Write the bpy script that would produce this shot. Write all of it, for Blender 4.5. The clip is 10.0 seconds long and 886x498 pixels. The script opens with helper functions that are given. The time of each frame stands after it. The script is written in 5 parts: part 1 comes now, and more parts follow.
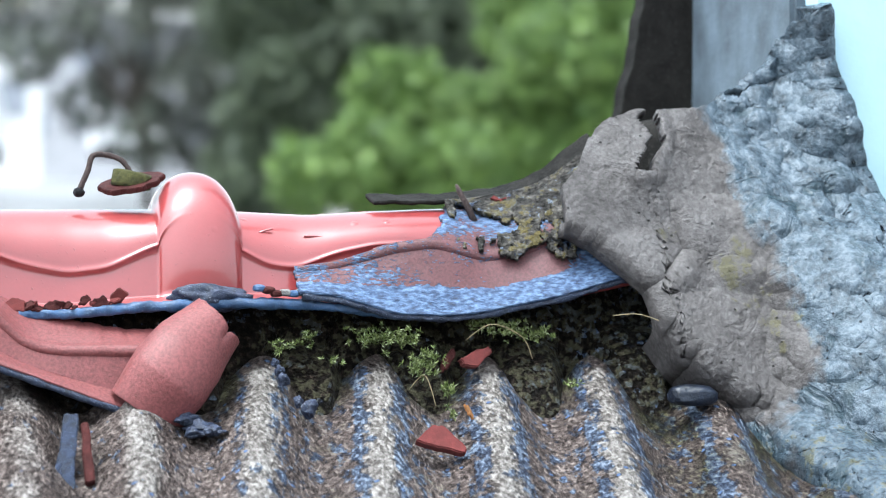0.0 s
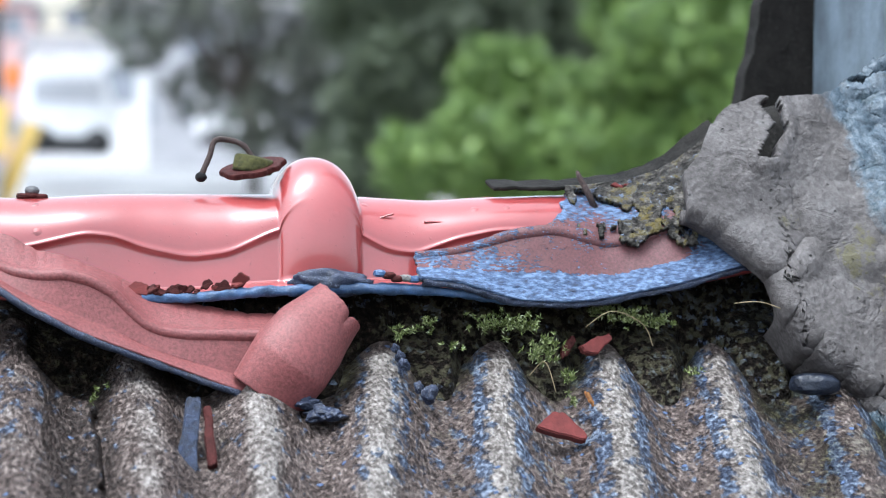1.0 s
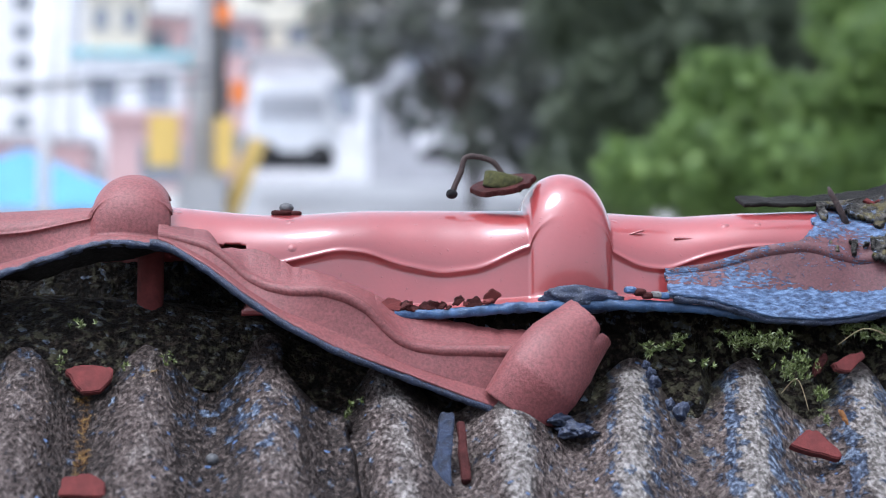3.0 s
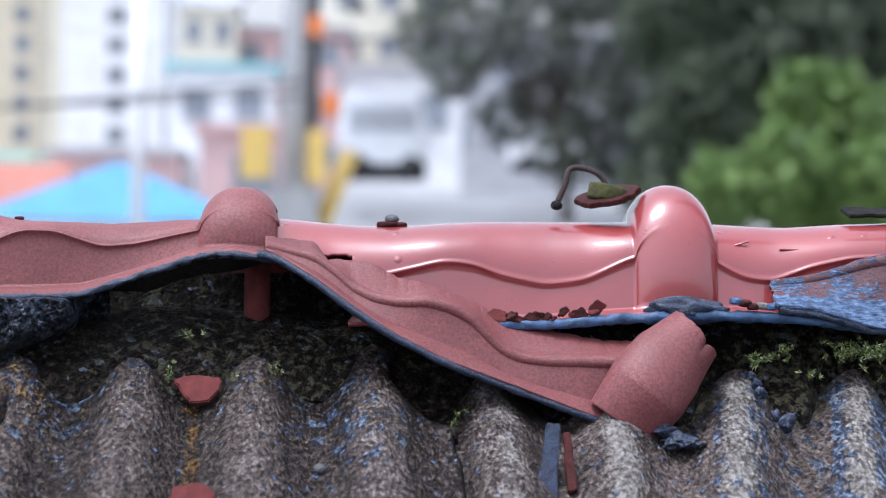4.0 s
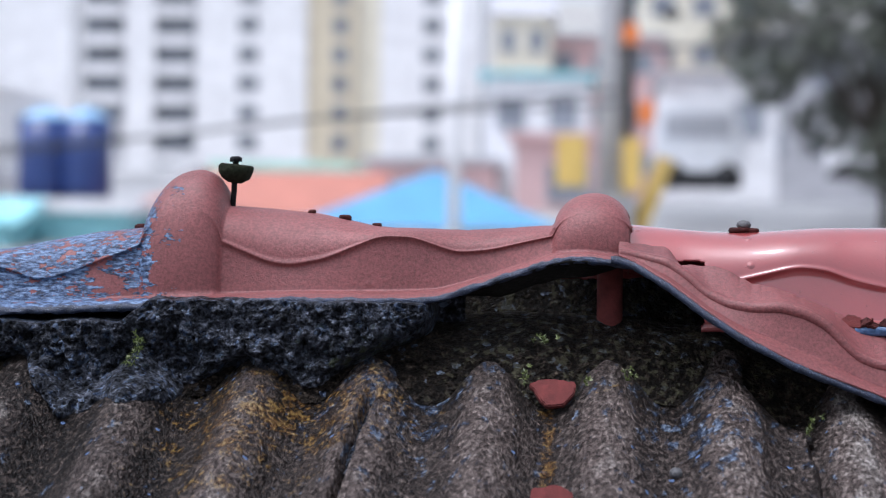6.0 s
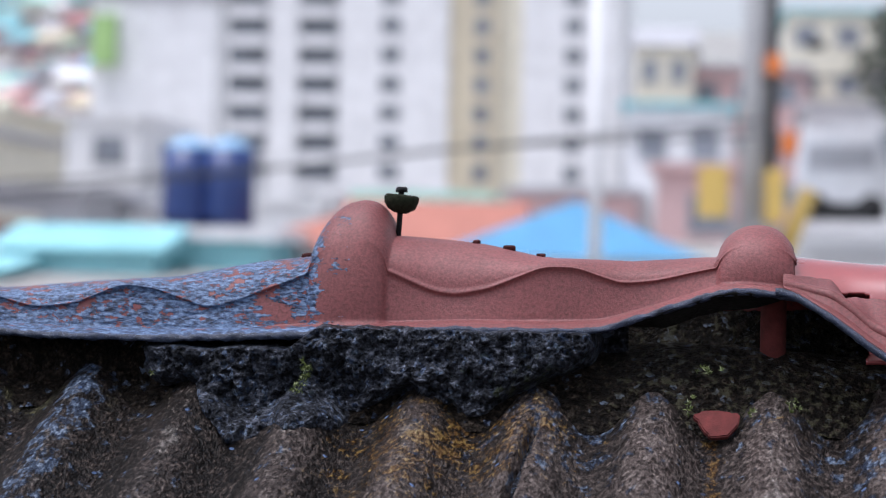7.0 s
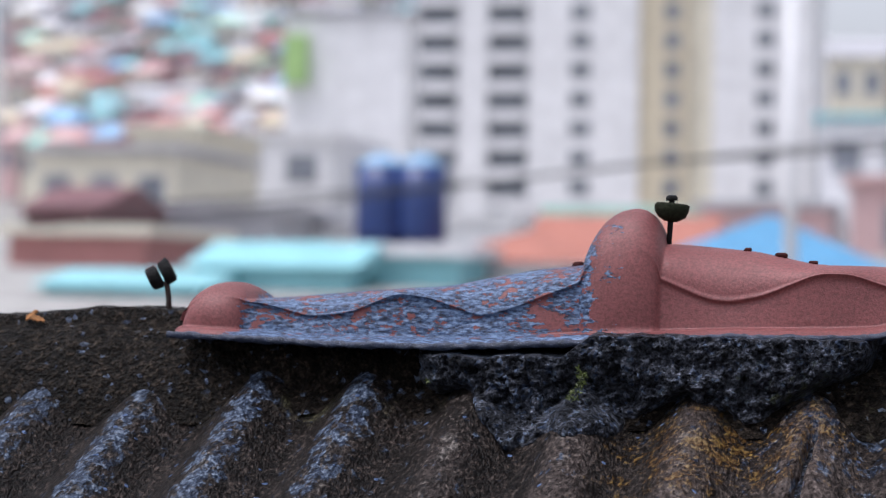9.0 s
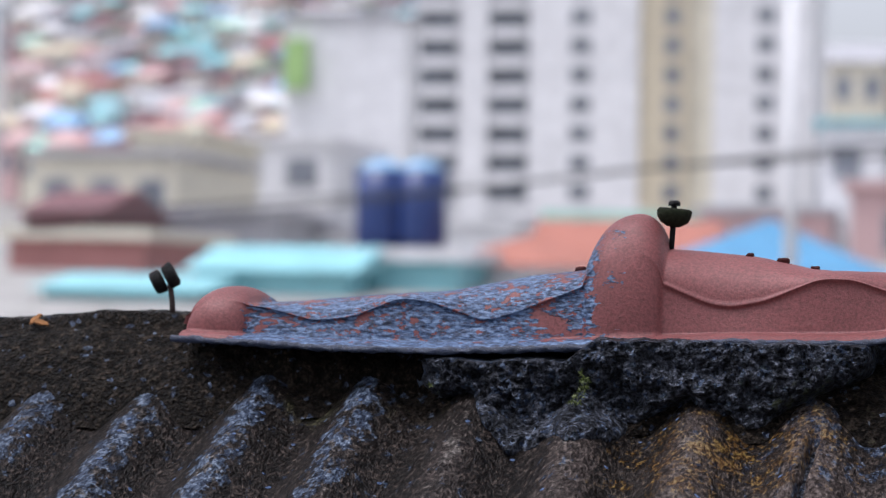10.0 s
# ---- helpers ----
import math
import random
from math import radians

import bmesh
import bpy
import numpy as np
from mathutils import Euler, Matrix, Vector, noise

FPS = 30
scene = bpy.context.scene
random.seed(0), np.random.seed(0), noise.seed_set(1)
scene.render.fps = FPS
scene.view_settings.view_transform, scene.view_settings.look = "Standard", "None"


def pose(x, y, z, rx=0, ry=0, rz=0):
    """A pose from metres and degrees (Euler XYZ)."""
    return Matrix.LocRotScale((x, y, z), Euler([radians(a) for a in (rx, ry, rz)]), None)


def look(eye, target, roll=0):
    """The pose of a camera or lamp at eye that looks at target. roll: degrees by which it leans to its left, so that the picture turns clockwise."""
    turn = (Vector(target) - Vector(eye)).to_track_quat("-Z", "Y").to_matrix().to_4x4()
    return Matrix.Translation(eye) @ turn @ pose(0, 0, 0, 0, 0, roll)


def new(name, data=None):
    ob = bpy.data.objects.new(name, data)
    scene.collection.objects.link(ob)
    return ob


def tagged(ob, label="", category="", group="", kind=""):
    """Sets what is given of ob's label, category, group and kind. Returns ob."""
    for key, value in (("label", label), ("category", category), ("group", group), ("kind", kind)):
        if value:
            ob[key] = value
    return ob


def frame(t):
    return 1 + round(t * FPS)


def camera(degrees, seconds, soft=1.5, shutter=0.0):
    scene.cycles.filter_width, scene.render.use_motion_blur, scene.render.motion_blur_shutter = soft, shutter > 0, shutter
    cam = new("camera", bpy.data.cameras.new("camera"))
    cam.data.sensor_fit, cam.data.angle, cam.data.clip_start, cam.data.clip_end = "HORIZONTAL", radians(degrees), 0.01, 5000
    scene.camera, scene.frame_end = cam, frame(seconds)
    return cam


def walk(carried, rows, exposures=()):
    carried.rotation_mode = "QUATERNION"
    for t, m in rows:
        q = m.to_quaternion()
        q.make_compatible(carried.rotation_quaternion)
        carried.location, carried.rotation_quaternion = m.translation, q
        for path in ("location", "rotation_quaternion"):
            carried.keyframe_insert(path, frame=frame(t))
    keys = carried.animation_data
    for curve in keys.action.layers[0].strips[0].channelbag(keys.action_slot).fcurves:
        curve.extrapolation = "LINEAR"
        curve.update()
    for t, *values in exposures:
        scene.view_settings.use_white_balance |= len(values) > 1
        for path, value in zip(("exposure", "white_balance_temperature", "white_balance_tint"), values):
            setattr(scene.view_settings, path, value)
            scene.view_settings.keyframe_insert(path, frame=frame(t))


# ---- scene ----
cam = camera(22.2, 10.0, soft=1.0)
PATH = [
    (0, (0.046, -1.258, 0.003), (0.551, 0.677, -0.005), 0.5),
    (0.5, (0.042, -1.257, 0.002), (0.512, 0.687, -0.012), 0.5),
    (1, (0.038, -1.254, 0.002), (0.453, 0.702, -0.018), 0.8),
    (1.5, (0.034, -1.255, 0.003), (0.397, 0.712, -0.019), 0.8),
    (2, (0.031, -1.254, 0.003), (0.347, 0.72, -0.015), 0.7),
    (2.5, (0.026, -1.254, 0.003), (0.29, 0.728, -0.01), 0.8),
    (3, (0.021, -1.255, 0.003), (0.244, 0.733, -0.007), 0.8),
    (4.5, (0.007, -1.261, 0.002), (0.09, 0.738, 0.004), 0.8),
    (5, (-0.001, -1.264, 0.001), (0.003, 0.736, 0.003), 0.8),
    (5.5, (-0.006, -1.266, 0.001), (-0.08, 0.733, -0.001), 0.7),
    (7, (-0.021, -1.281, 0.001), (-0.279, 0.702, 0.028), 1.2),
    (7.5, (-0.036, -1.289, 0.0), (-0.376, 0.682, 0.037), 1.2),
    (8, (-0.049, -1.296, -0.002), (-0.428, 0.668, 0.04), 1.2),
    (8.5, (-0.061, -1.299, -0.003), (-0.449, 0.663, 0.042), 1.1),
    (9, (-0.065, -1.298, -0.004), (-0.489, 0.656, 0.034), 0.9),
    (9.5, (-0.065, -1.299, -0.003), (-0.498, 0.654, 0.033), 1.2),
    (10, (-0.066, -1.302, -0.004), (-0.49, 0.652, 0.038), 1.0),
]
EXPOSURES = [(0, 1.74, 5850, 2), (1.5, 1.40, 5750, 8), (3, 1.11, 5650, 11), (5, 0.92, 5700, 11.5), (7, 0.60, 5950, 14), (10, 0.46, 6100, 15)]
walk(cam, [(t, look(e, g, r)) for t, e, g, r in PATH], EXPOSURES)
# the lens is held near wide, so that the town behind melts away
cam.data.dof.use_dof = True
cam.data.dof.focus_distance = 1.213
cam.data.dof.aperture_fstop = 8.8

# ---- world and sun: an overcast, rainy day ----
SUN_EL, SUN_ROT = radians(70), radians(240)
world = bpy.data.worlds.new("overcast_sky")
scene.world = world
world.use_nodes = True
wn, wl = world.node_tree.nodes, world.node_tree.links
sky = wn.new("ShaderNodeTexSky")
sky.sky_type, sky.sun_disc, sky.sun_elevation, sky.sun_rotation = "NISHITA", False, SUN_EL, SUN_ROT
sky.air_density, sky.dust_density = 1.0, 4.0
grey = wn.new("ShaderNodeHueSaturation")
grey.inputs["Saturation"].default_value = 0.22
wl.new(sky.outputs[0], grey.inputs["Color"])
wl.new(grey.outputs[0], wn["Background"].inputs["Color"])
wn["Background"].inputs["Strength"].default_value = 0.15
sun = new("sun", bpy.data.lights.new("sun", "SUN"))
sun.data.energy, sun.data.angle, sun.data.color = 1.1, radians(25), (1.0, 0.97, 0.93)
sun.matrix_world = look((-0.9, -0.5, 2.9), (0, 0, 0))

# ---- materials ----
def ramp(nt, fac, stops):
    n = nt.nodes.new("ShaderNodeValToRGB")
    e = n.color_ramp.elements
    while len(e) < len(stops):
        e.new(0.5)
    for el, (p, c) in zip(e, stops):
        el.position, el.color = p, (*c, 1) if len(c) == 3 else c
    nt.links.new(fac, n.inputs[0])
    return n.outputs[0]


def noise_tex(nt, coords, scale, detail=6, rough=0.6, distortion=0.0):
    n = nt.nodes.new("ShaderNodeTexNoise")
    n.inputs["Scale"].default_value, n.inputs["Detail"].default_value = scale, detail
    n.inputs["Roughness"].default_value, n.inputs["Distortion"].default_value = rough, distortion
    nt.links.new(coords, n.inputs["Vector"])
    return n.outputs["Fac"]


def blend(nt, fac, a, b):
    n = nt.nodes.new("ShaderNodeMix")
    n.data_type = "RGBA"
    for src, key in ((fac, 0), (a, 6), (b, 7)):
        if isinstance(src, tuple):
            n.inputs[key].default_value = (*src, 1)
        elif isinstance(src, float):
            n.inputs[key].default_value = src
        else:
            nt.links.new(src, n.inputs[key])
    return n.outputs[2]


def calc(nt, op, a, b=None, clamp=False):
    n = nt.nodes.new("ShaderNodeMath")
    n.operation, n.use_clamp = op, clamp
    for src, key in ((a, 0), (b, 1)):
        if src is None:
            continue
        if isinstance(src, (int, float)):
            n.inputs[key].default_value = src
        else:
            nt.links.new(src, n.inputs[key])
    return n.outputs[0]


def material(name):
    m = bpy.data.materials.new(name)
    m.use_nodes = True
    nt = m.node_tree
    tc = nt.nodes.new("ShaderNodeTexCoord")
    return m, nt, tc.outputs["Object"], nt.nodes["Principled BSDF"]


def relief(nt, bsdf, heights, distance=0.001, strength=1.0):
    """Bump from a sum of (height, weight)."""
    total = None
    for h, w in heights:
        v = calc(nt, "MULTIPLY", h, w)
        total = v if total is None else calc(nt, "ADD", total, v)
    b = nt.nodes.new("ShaderNodeBump")
    b.inputs["Strength"].default_value, b.inputs["Distance"].default_value = strength, distance
    nt.links.new(total, b.inputs["Height"])
    nt.links.new(b.outputs[0], bsdf.inputs["Normal"])


def mask_of(nt, name):
    n = nt.nodes.new("ShaderNodeAttribute")
    n.attribute_name = name
    return n.outputs["Fac"]


def plain(name, colour, rough=0.7, vary=0.25, scale=40.0, bump=0.0005, metal=0.0, spot=None):
    m, nt, co, bs = material(name)
    a = noise_tex(nt, co, scale)
    b = noise_tex(nt, co, scale * 7)
    dark = tuple(c * (1 - vary) for c in colour)
    lite = tuple(min(1, c * (1 + vary)) for c in colour)
    col = ramp(nt, a, [(0.3, dark), (0.7, lite)])
    if spot:
        col = blend(nt, ramp(nt, b, [(0.55, (0, 0, 0)), (0.7, (1, 1, 1))]), col, spot)
    nt.links.new(col, bs.inputs["Base Color"])
    bs.inputs["Roughness"].default_value, bs.inputs["Metallic"].default_value = rough, metal
    relief(nt, bs, [(a, 1.0), (b, 0.5)], bump)
    return m


def grains(nt, co, scale, warp=0.0006, seed=0.0):
    """Irregular grains: a random value for each, and the distance from its middle."""
    n = nt.nodes.new("ShaderNodeTexNoise")
    n.inputs["Scale"].default_value, n.inputs["Detail"].default_value = scale * 0.8, 2
    nt.links.new(co, n.inputs["Vector"])
    add = nt.nodes.new("ShaderNodeVectorMath")
    add.operation = "MULTIPLY_ADD"
    nt.links.new(n.outputs["Color"], add.inputs[0])
    add.inputs[1].default_value = (warp, warp, warp)
    nt.links.new(co, add.inputs[2])
    shift = nt.nodes.new("ShaderNodeVectorMath")
    shift.operation = "ADD"
    shift.inputs[1].default_value = (seed, seed * 0.7, seed * 1.3)
    nt.links.new(add.outputs[0], shift.inputs[0])
    v = nt.nodes.new("ShaderNodeTexVoronoi")
    v.inputs["Scale"].default_value = scale
    nt.links.new(shift.outputs[0], v.inputs["Vector"])
    sep = nt.nodes.new("ShaderNodeSeparateColor")
    nt.links.new(v.outputs["Color"], sep.inputs[0])
    return sep.outputs[0], v.outputs["Distance"]


def tinted(nt, col, fac):
    """col times a grey factor."""
    n = nt.nodes.new("ShaderNodeMix")
    n.data_type, n.blend_type = "RGBA", "MULTIPLY"
    n.inputs[0].default_value = 1.0
    nt.links.new(col, n.inputs[6])
    nt.links.new(fac, n.inputs[7])
    return n.outputs[2]


BLUE, BLUE_LITE, BLUE_DARK = (0.045, 0.08, 0.165), (0.15, 0.23, 0.38), (0.010, 0.016, 0.040)


def red_plastic(name, base, rough, grain, paint=False, coat=0.0, slant=0.4, flakes=230, tones=(0.37, 0.48, 0.61)):
    """Red ridge-cap plastic. The mask 'blue' carries old blue paint that flakes away; 'soot' carries dirt."""
    m, nt, co, bs = material(name)
    big = noise_tex(nt, co, 14, 5)
    mid = noise_tex(nt, co, 70, 6)
    fine = noise_tex(nt, co, 620, 4, 0.65)
    col = ramp(nt, big, [(0.3, tuple(c * 0.84 for c in base)), (0.7, tuple(c * 1.14 for c in base))])
    speck = ramp(nt, noise_tex(nt, co, 330, 3), [(0.66, (0, 0, 0)), (0.74, (1, 1, 1))])
    col = blend(nt, calc(nt, "MULTIPLY", speck, 0.4), col, tuple(c * 0.35 for c in base))
    col = tinted(nt, col, ramp(nt, fine, [(0.36, (1 - grain * 0.8,) * 3), (0.5, (1.0,) * 3), (0.64, (1 + grain * 0.7,) * 3)]))
    value, dist = grains(nt, co, 62, 0.002)
    rare = ramp(nt, value, [(0.62, (0, 0, 0)), (0.66, (1, 1, 1))])
    pimple = calc(nt, "MULTIPLY", rare, ramp(nt, dist, [(0.06, (1, 1, 1)), (0.16, (0, 0, 0))]))
    hs = [(fine, 0.9 * grain), (mid, 0.10), (speck, 0.12), (pimple, 0.75 if coat else 0.2)]
    r = calc(nt, "ADD", calc(nt, "MULTIPLY", mid, 0.25), rough - 0.12)
    if paint:
        stretch = nt.nodes.new("ShaderNodeMapping")
        stretch.inputs["Scale"].default_value = (0.6, 1.0, 1.5)
        stretch.inputs["Rotation"].default_value = (0, slant, 0)
        nt.links.new(co, stretch.inputs["Vector"])
        flake = noise_tex(nt, stretch.outputs[0], flakes, 6, 0.66)
        cover = calc(nt, "ADD", calc(nt, "MULTIPLY", mask_of(nt, "blue"), 0.62), flake)
        cover = calc(nt, "ADD", cover, calc(nt, "MULTIPLY", calc(nt, "SUBTRACT", noise_tex(nt, co, 42, 4), 0.5), 0.75))
        k = ramp(nt, cover, [(0.80, (0, 0, 0)), (0.812, (1, 1, 1))])
        brush = noise_tex(nt, stretch.outputs[0], 150, 3, 0.5, 0.8)
        tone = noise_tex(nt, stretch.outputs[0], 380, 4, 0.66)
        shade = ramp(nt, tone, [(tones[0], BLUE_DARK), (tones[1], BLUE), (tones[2], BLUE_LITE)])
        col = blend(nt, k, col, shade)
        hs += [(k, 0.9), (calc(nt, "MULTIPLY", k, brush), 2.0), (calc(nt, "MULTIPLY", k, flake), 0.8)]
    soot = ramp(nt, calc(nt, "ADD", mask_of(nt, "soot"), calc(nt, "SUBTRACT", mid, 0.5)), [(0.5, (0, 0, 0)), (0.62, (1, 1, 1))])
    col = blend(nt, soot, col, (0.045, 0.05, 0.065))
    nt.links.new(col, bs.inputs["Base Color"])
    nt.links.new(r, bs.inputs["Roughness"])
    bs.inputs["Coat Weight"].default_value, bs.inputs["Coat Roughness"].default_value = coat, 0.07
    bs.inputs["Coat IOR"].default_value = 1.68 if coat else 1.5
    relief(nt, bs, hs, 0.0012)
    return m


M_GLOSS = red_plastic("glossy_red_plastic", (0.29, 0.044, 0.045), 0.34, 0.03, coat=1.0)
M_MATTE = red_plastic("weathered_red_plastic", (0.185, 0.054, 0.054), 0.55, 0.36, paint=True)
M_OVER = red_plastic("blue_painted_red_plastic", (0.115, 0.042, 0.046), 0.55, 0.35, paint=True, slant=0.05, flakes=560, tones=(0.30, 0.47, 0.66))


def slate_material():
    """Weathered fibre-cement sheet with blue paint left in patches, worn crests painted lit, dirty valleys painted
    shaded, lichen and moss.
    """
    m, nt, co, bs = material("weathered_fibre_cement")
    run = nt.nodes.new("ShaderNodeMapping")
    run.inputs["Scale"].default_value = (1.0, 0.55, 0.75)
    nt.links.new(co, run.inputs["Vector"])
    down = run.outputs[0]
    big = noise_tex(nt, co, 30, 4)
    mid = noise_tex(nt, down, 75, 6, 0.62)
    cells, rim = grains(nt, down, 640, 0.0012, 5.0)
    grain = calc(nt, "ADD", calc(nt, "MULTIPLY", noise_tex(nt, down, 430, 3, 0.6), 0.56), calc(nt, "MULTIPLY", cells, 0.14))
    grain = calc(nt, "ADD", grain, calc(nt, "MULTIPLY", mid, 0.24))
    value, dist = grains(nt, co, 150, 0.003)
    col = ramp(nt, grain, [(0.37, (0.024, 0.0175, 0.0155)), (0.5, (0.102, 0.079, 0.072)), (0.62, (0.245, 0.205, 0.188))])
    # dark colour for real grime and for shade painted into the valleys
    dirt_shade = calc(nt, "ADD", calc(nt, "MULTIPLY", mask_of(nt, "grime_shade"), 0.5), calc(nt, "ADD", calc(nt, "MULTIPLY", mid, 0.5), calc(nt, "MULTIPLY", big, 0.3)))
    dirt_shade = ramp(nt, dirt_shade, [(0.52, (0, 0, 0)), (0.98, (1, 1, 1))])
    col = blend(nt, calc(nt, "MULTIPLY", dirt_shade, 0.95), col, ramp(nt, grain, [(0.41, (0.002, 0.0014, 0.0012)), (0.5, (0.0085, 0.0058, 0.0049)), (0.61, (0.066, 0.050, 0.043))]))
    # pale crests: real wear mixed with light put into the colour
    worn_lit = calc(nt, "ADD", calc(nt, "MULTIPLY", mask_of(nt, "worn_lit"), 0.62), calc(nt, "ADD", calc(nt, "MULTIPLY", mid, 0.55), calc(nt, "MULTIPLY", grain, 0.35)))
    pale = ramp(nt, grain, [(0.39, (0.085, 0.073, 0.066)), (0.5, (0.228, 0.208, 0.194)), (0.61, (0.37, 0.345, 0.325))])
    col = blend(nt, ramp(nt, worn_lit, [(0.70, (0, 0, 0)), (1.0, (1, 1, 1))]), col, pale)
    cover = calc(nt, "ADD", calc(nt, "MULTIPLY", mask_of(nt, "blue"), 0.5), calc(nt, "MULTIPLY", noise_tex(nt, down, 140, 6, 0.68), 0.9))
    k = ramp(nt, cover, [(0.60, (0, 0, 0)), (0.645, (1, 1, 1))])
    col = blend(nt, calc(nt, "MULTIPLY", k, 0.88), col, ramp(nt, grain, [(0.41, (0.018, 0.026, 0.048)), (0.5, (0.066, 0.092, 0.145)), (0.60, (0.21, 0.26, 0.34))]))
    crumb = calc(nt, "MULTIPLY", ramp(nt, calc(nt, "ADD", value, calc(nt, "MULTIPLY", mask_of(nt, "blue"), 0.25)), [(0.96, (0, 0, 0)), (0.98, (1, 1, 1))]), ramp(nt, dist, [(0.20, (1, 1, 1)), (0.27, (0, 0, 0))]))
    col = blend(nt, crumb, col, (0.10, 0.15, 0.28))
    tufts = noise_tex(nt, co, 75, 6, 0.68)
    lich = calc(nt, "ADD", mask_of(nt, "lichen"), calc(nt, "ADD", calc(nt, "MULTIPLY", calc(nt, "SUBTRACT", tufts, 0.5), 1.7), calc(nt, "MULTIPLY", calc(nt, "SUBTRACT", grain, 0.5), 1.6)))
    lich = ramp(nt, lich, [(0.40, (0, 0, 0)), (0.62, (1, 1, 1))])
    col = blend(nt, calc(nt, "MULTIPLY", lich, 0.6), col, ramp(nt, grain, [(0.41, (0.045, 0.018, 0.004)), (0.5, (0.15, 0.07, 0.011)), (0.60, (0.26, 0.165, 0.03))]))
    mossy = calc(nt, "ADD", mask_of(nt, "moss"), calc(nt, "ADD", calc(nt, "MULTIPLY", calc(nt, "SUBTRACT", big, 0.5), 1.2), calc(nt, "MULTIPLY", calc(nt, "SUBTRACT", grain, 0.5), 1.0)))
    mossy = ramp(nt, mossy, [(0.40, (0, 0, 0)), (0.75, (1, 1, 1))])
    col = blend(nt, calc(nt, "MULTIPLY", mossy, 0.8), col, ramp(nt, grain, [(0.41, (0.006, 0.006, 0.0028)), (0.52, (0.026, 0.027, 0.011)), (0.61, (0.085, 0.085, 0.035))]))
    nt.links.new(col, bs.inputs["Base Color"])
    nt.links.new(ramp(nt, grain, [(0.35, (0.36,) * 3), (0.65, (0.62,) * 3)]), bs.inputs["Roughness"])
    bs.inputs["Specular IOR Level"].default_value = 0.14
    relief(nt, bs, [(mid, 0.8), (grain, 1.2), (rim, -0.08), (k, 0.12), (crumb, 0.4), (lich, 0.15)], 0.0055)
    return m


M_SLATE = slate_material()


def mortar_material(name, low, mid_c, high, scale, moss=(0.05, 0.055, 0.015), depth=0.002, speckle=1.0):
    """Rough mortar; masks 'blue', 'moss' and 'tint' bring paint, moss and a second colour."""
    m, nt, co, bs = material(name)
    big = noise_tex(nt, co, 20, 4)
    mid = noise_tex(nt, co, scale, 3, 0.55)
    fine = noise_tex(nt, co, scale * 2.6, 4, 0.65)
    r1, d1 = grains(nt, co, 430)
    r2, d2 = grains(nt, co, 300, 0.0011, 3.0)
    col = ramp(nt, calc(nt, "ADD", calc(nt, "MULTIPLY", mid, 0.5), calc(nt, "MULTIPLY", fine, 0.5)), [(0.40, low), (0.5, mid_c), (0.61, high)])
    col = blend(nt, calc(nt, "MULTIPLY", ramp(nt, big, [(0.38, (1, 1, 1)), (0.58, (0, 0, 0))]), 0.4), col, low)
    t = ramp(nt, calc(nt, "ADD", mask_of(nt, "tint"), calc(nt, "SUBTRACT", big, 0.5)), [(0.42, (0, 0, 0)), (0.56, (1, 1, 1))])
    col = blend(nt, t, col, ramp(nt, fine, [(0.38, (0.018, 0.028, 0.038)), (0.5, (0.048, 0.068, 0.088)), (0.62, (0.095, 0.122, 0.15))]))
    lo, hi = 1 - 0.65 * speckle, 1 + 1.3 * speckle
    col = tinted(nt, col, ramp(nt, r1, [(0.0, (lo,) * 3), (0.3, (0.9,) * 3), (0.85, (1.0,) * 3), (1.0, (hi,) * 3)]))
    part_k = calc(nt, "MULTIPLY", mask_of(nt, "blue"), ramp(nt, mid, [(0.40, (0.1, 0.1, 0.1)), (0.60, (1, 1, 1))]))
    k = ramp(nt, calc(nt, "SUBTRACT", part_k, r2), [(0.0, (0, 0, 0)), (0.04, (1, 1, 1))])
    col = blend(nt, k, col, ramp(nt, r1, [(0.0, BLUE_DARK), (0.6, (0.06, 0.085, 0.15)), (1.0, (0.2, 0.25, 0.35))]))
    part_m = calc(nt, "MULTIPLY", mask_of(nt, "moss"), ramp(nt, mid, [(0.42, (0, 0, 0)), (0.62, (1, 1, 1))]))
    mo = ramp(nt, calc(nt, "SUBTRACT", part_m, calc(nt, "MULTIPLY", r2, 0.6)), [(0.0, (0, 0, 0)), (0.25, (1, 1, 1))])
    col = blend(nt, calc(nt, "MULTIPLY", mo, 0.75), col, moss)
    nt.links.new(col, bs.inputs["Base Color"])
    nt.links.new(ramp(nt, r1, [(0.0, (0.35, 0.35, 0.35)), (1.0, (0.7, 0.7, 0.7))]), bs.inputs["Roughness"])
    bs.inputs["Specular IOR Level"].default_value = 0.14
    relief(nt, bs, [(mid, 1.0), (fine, 0.6), (d1, -0.3 * speckle)], depth)
    return m


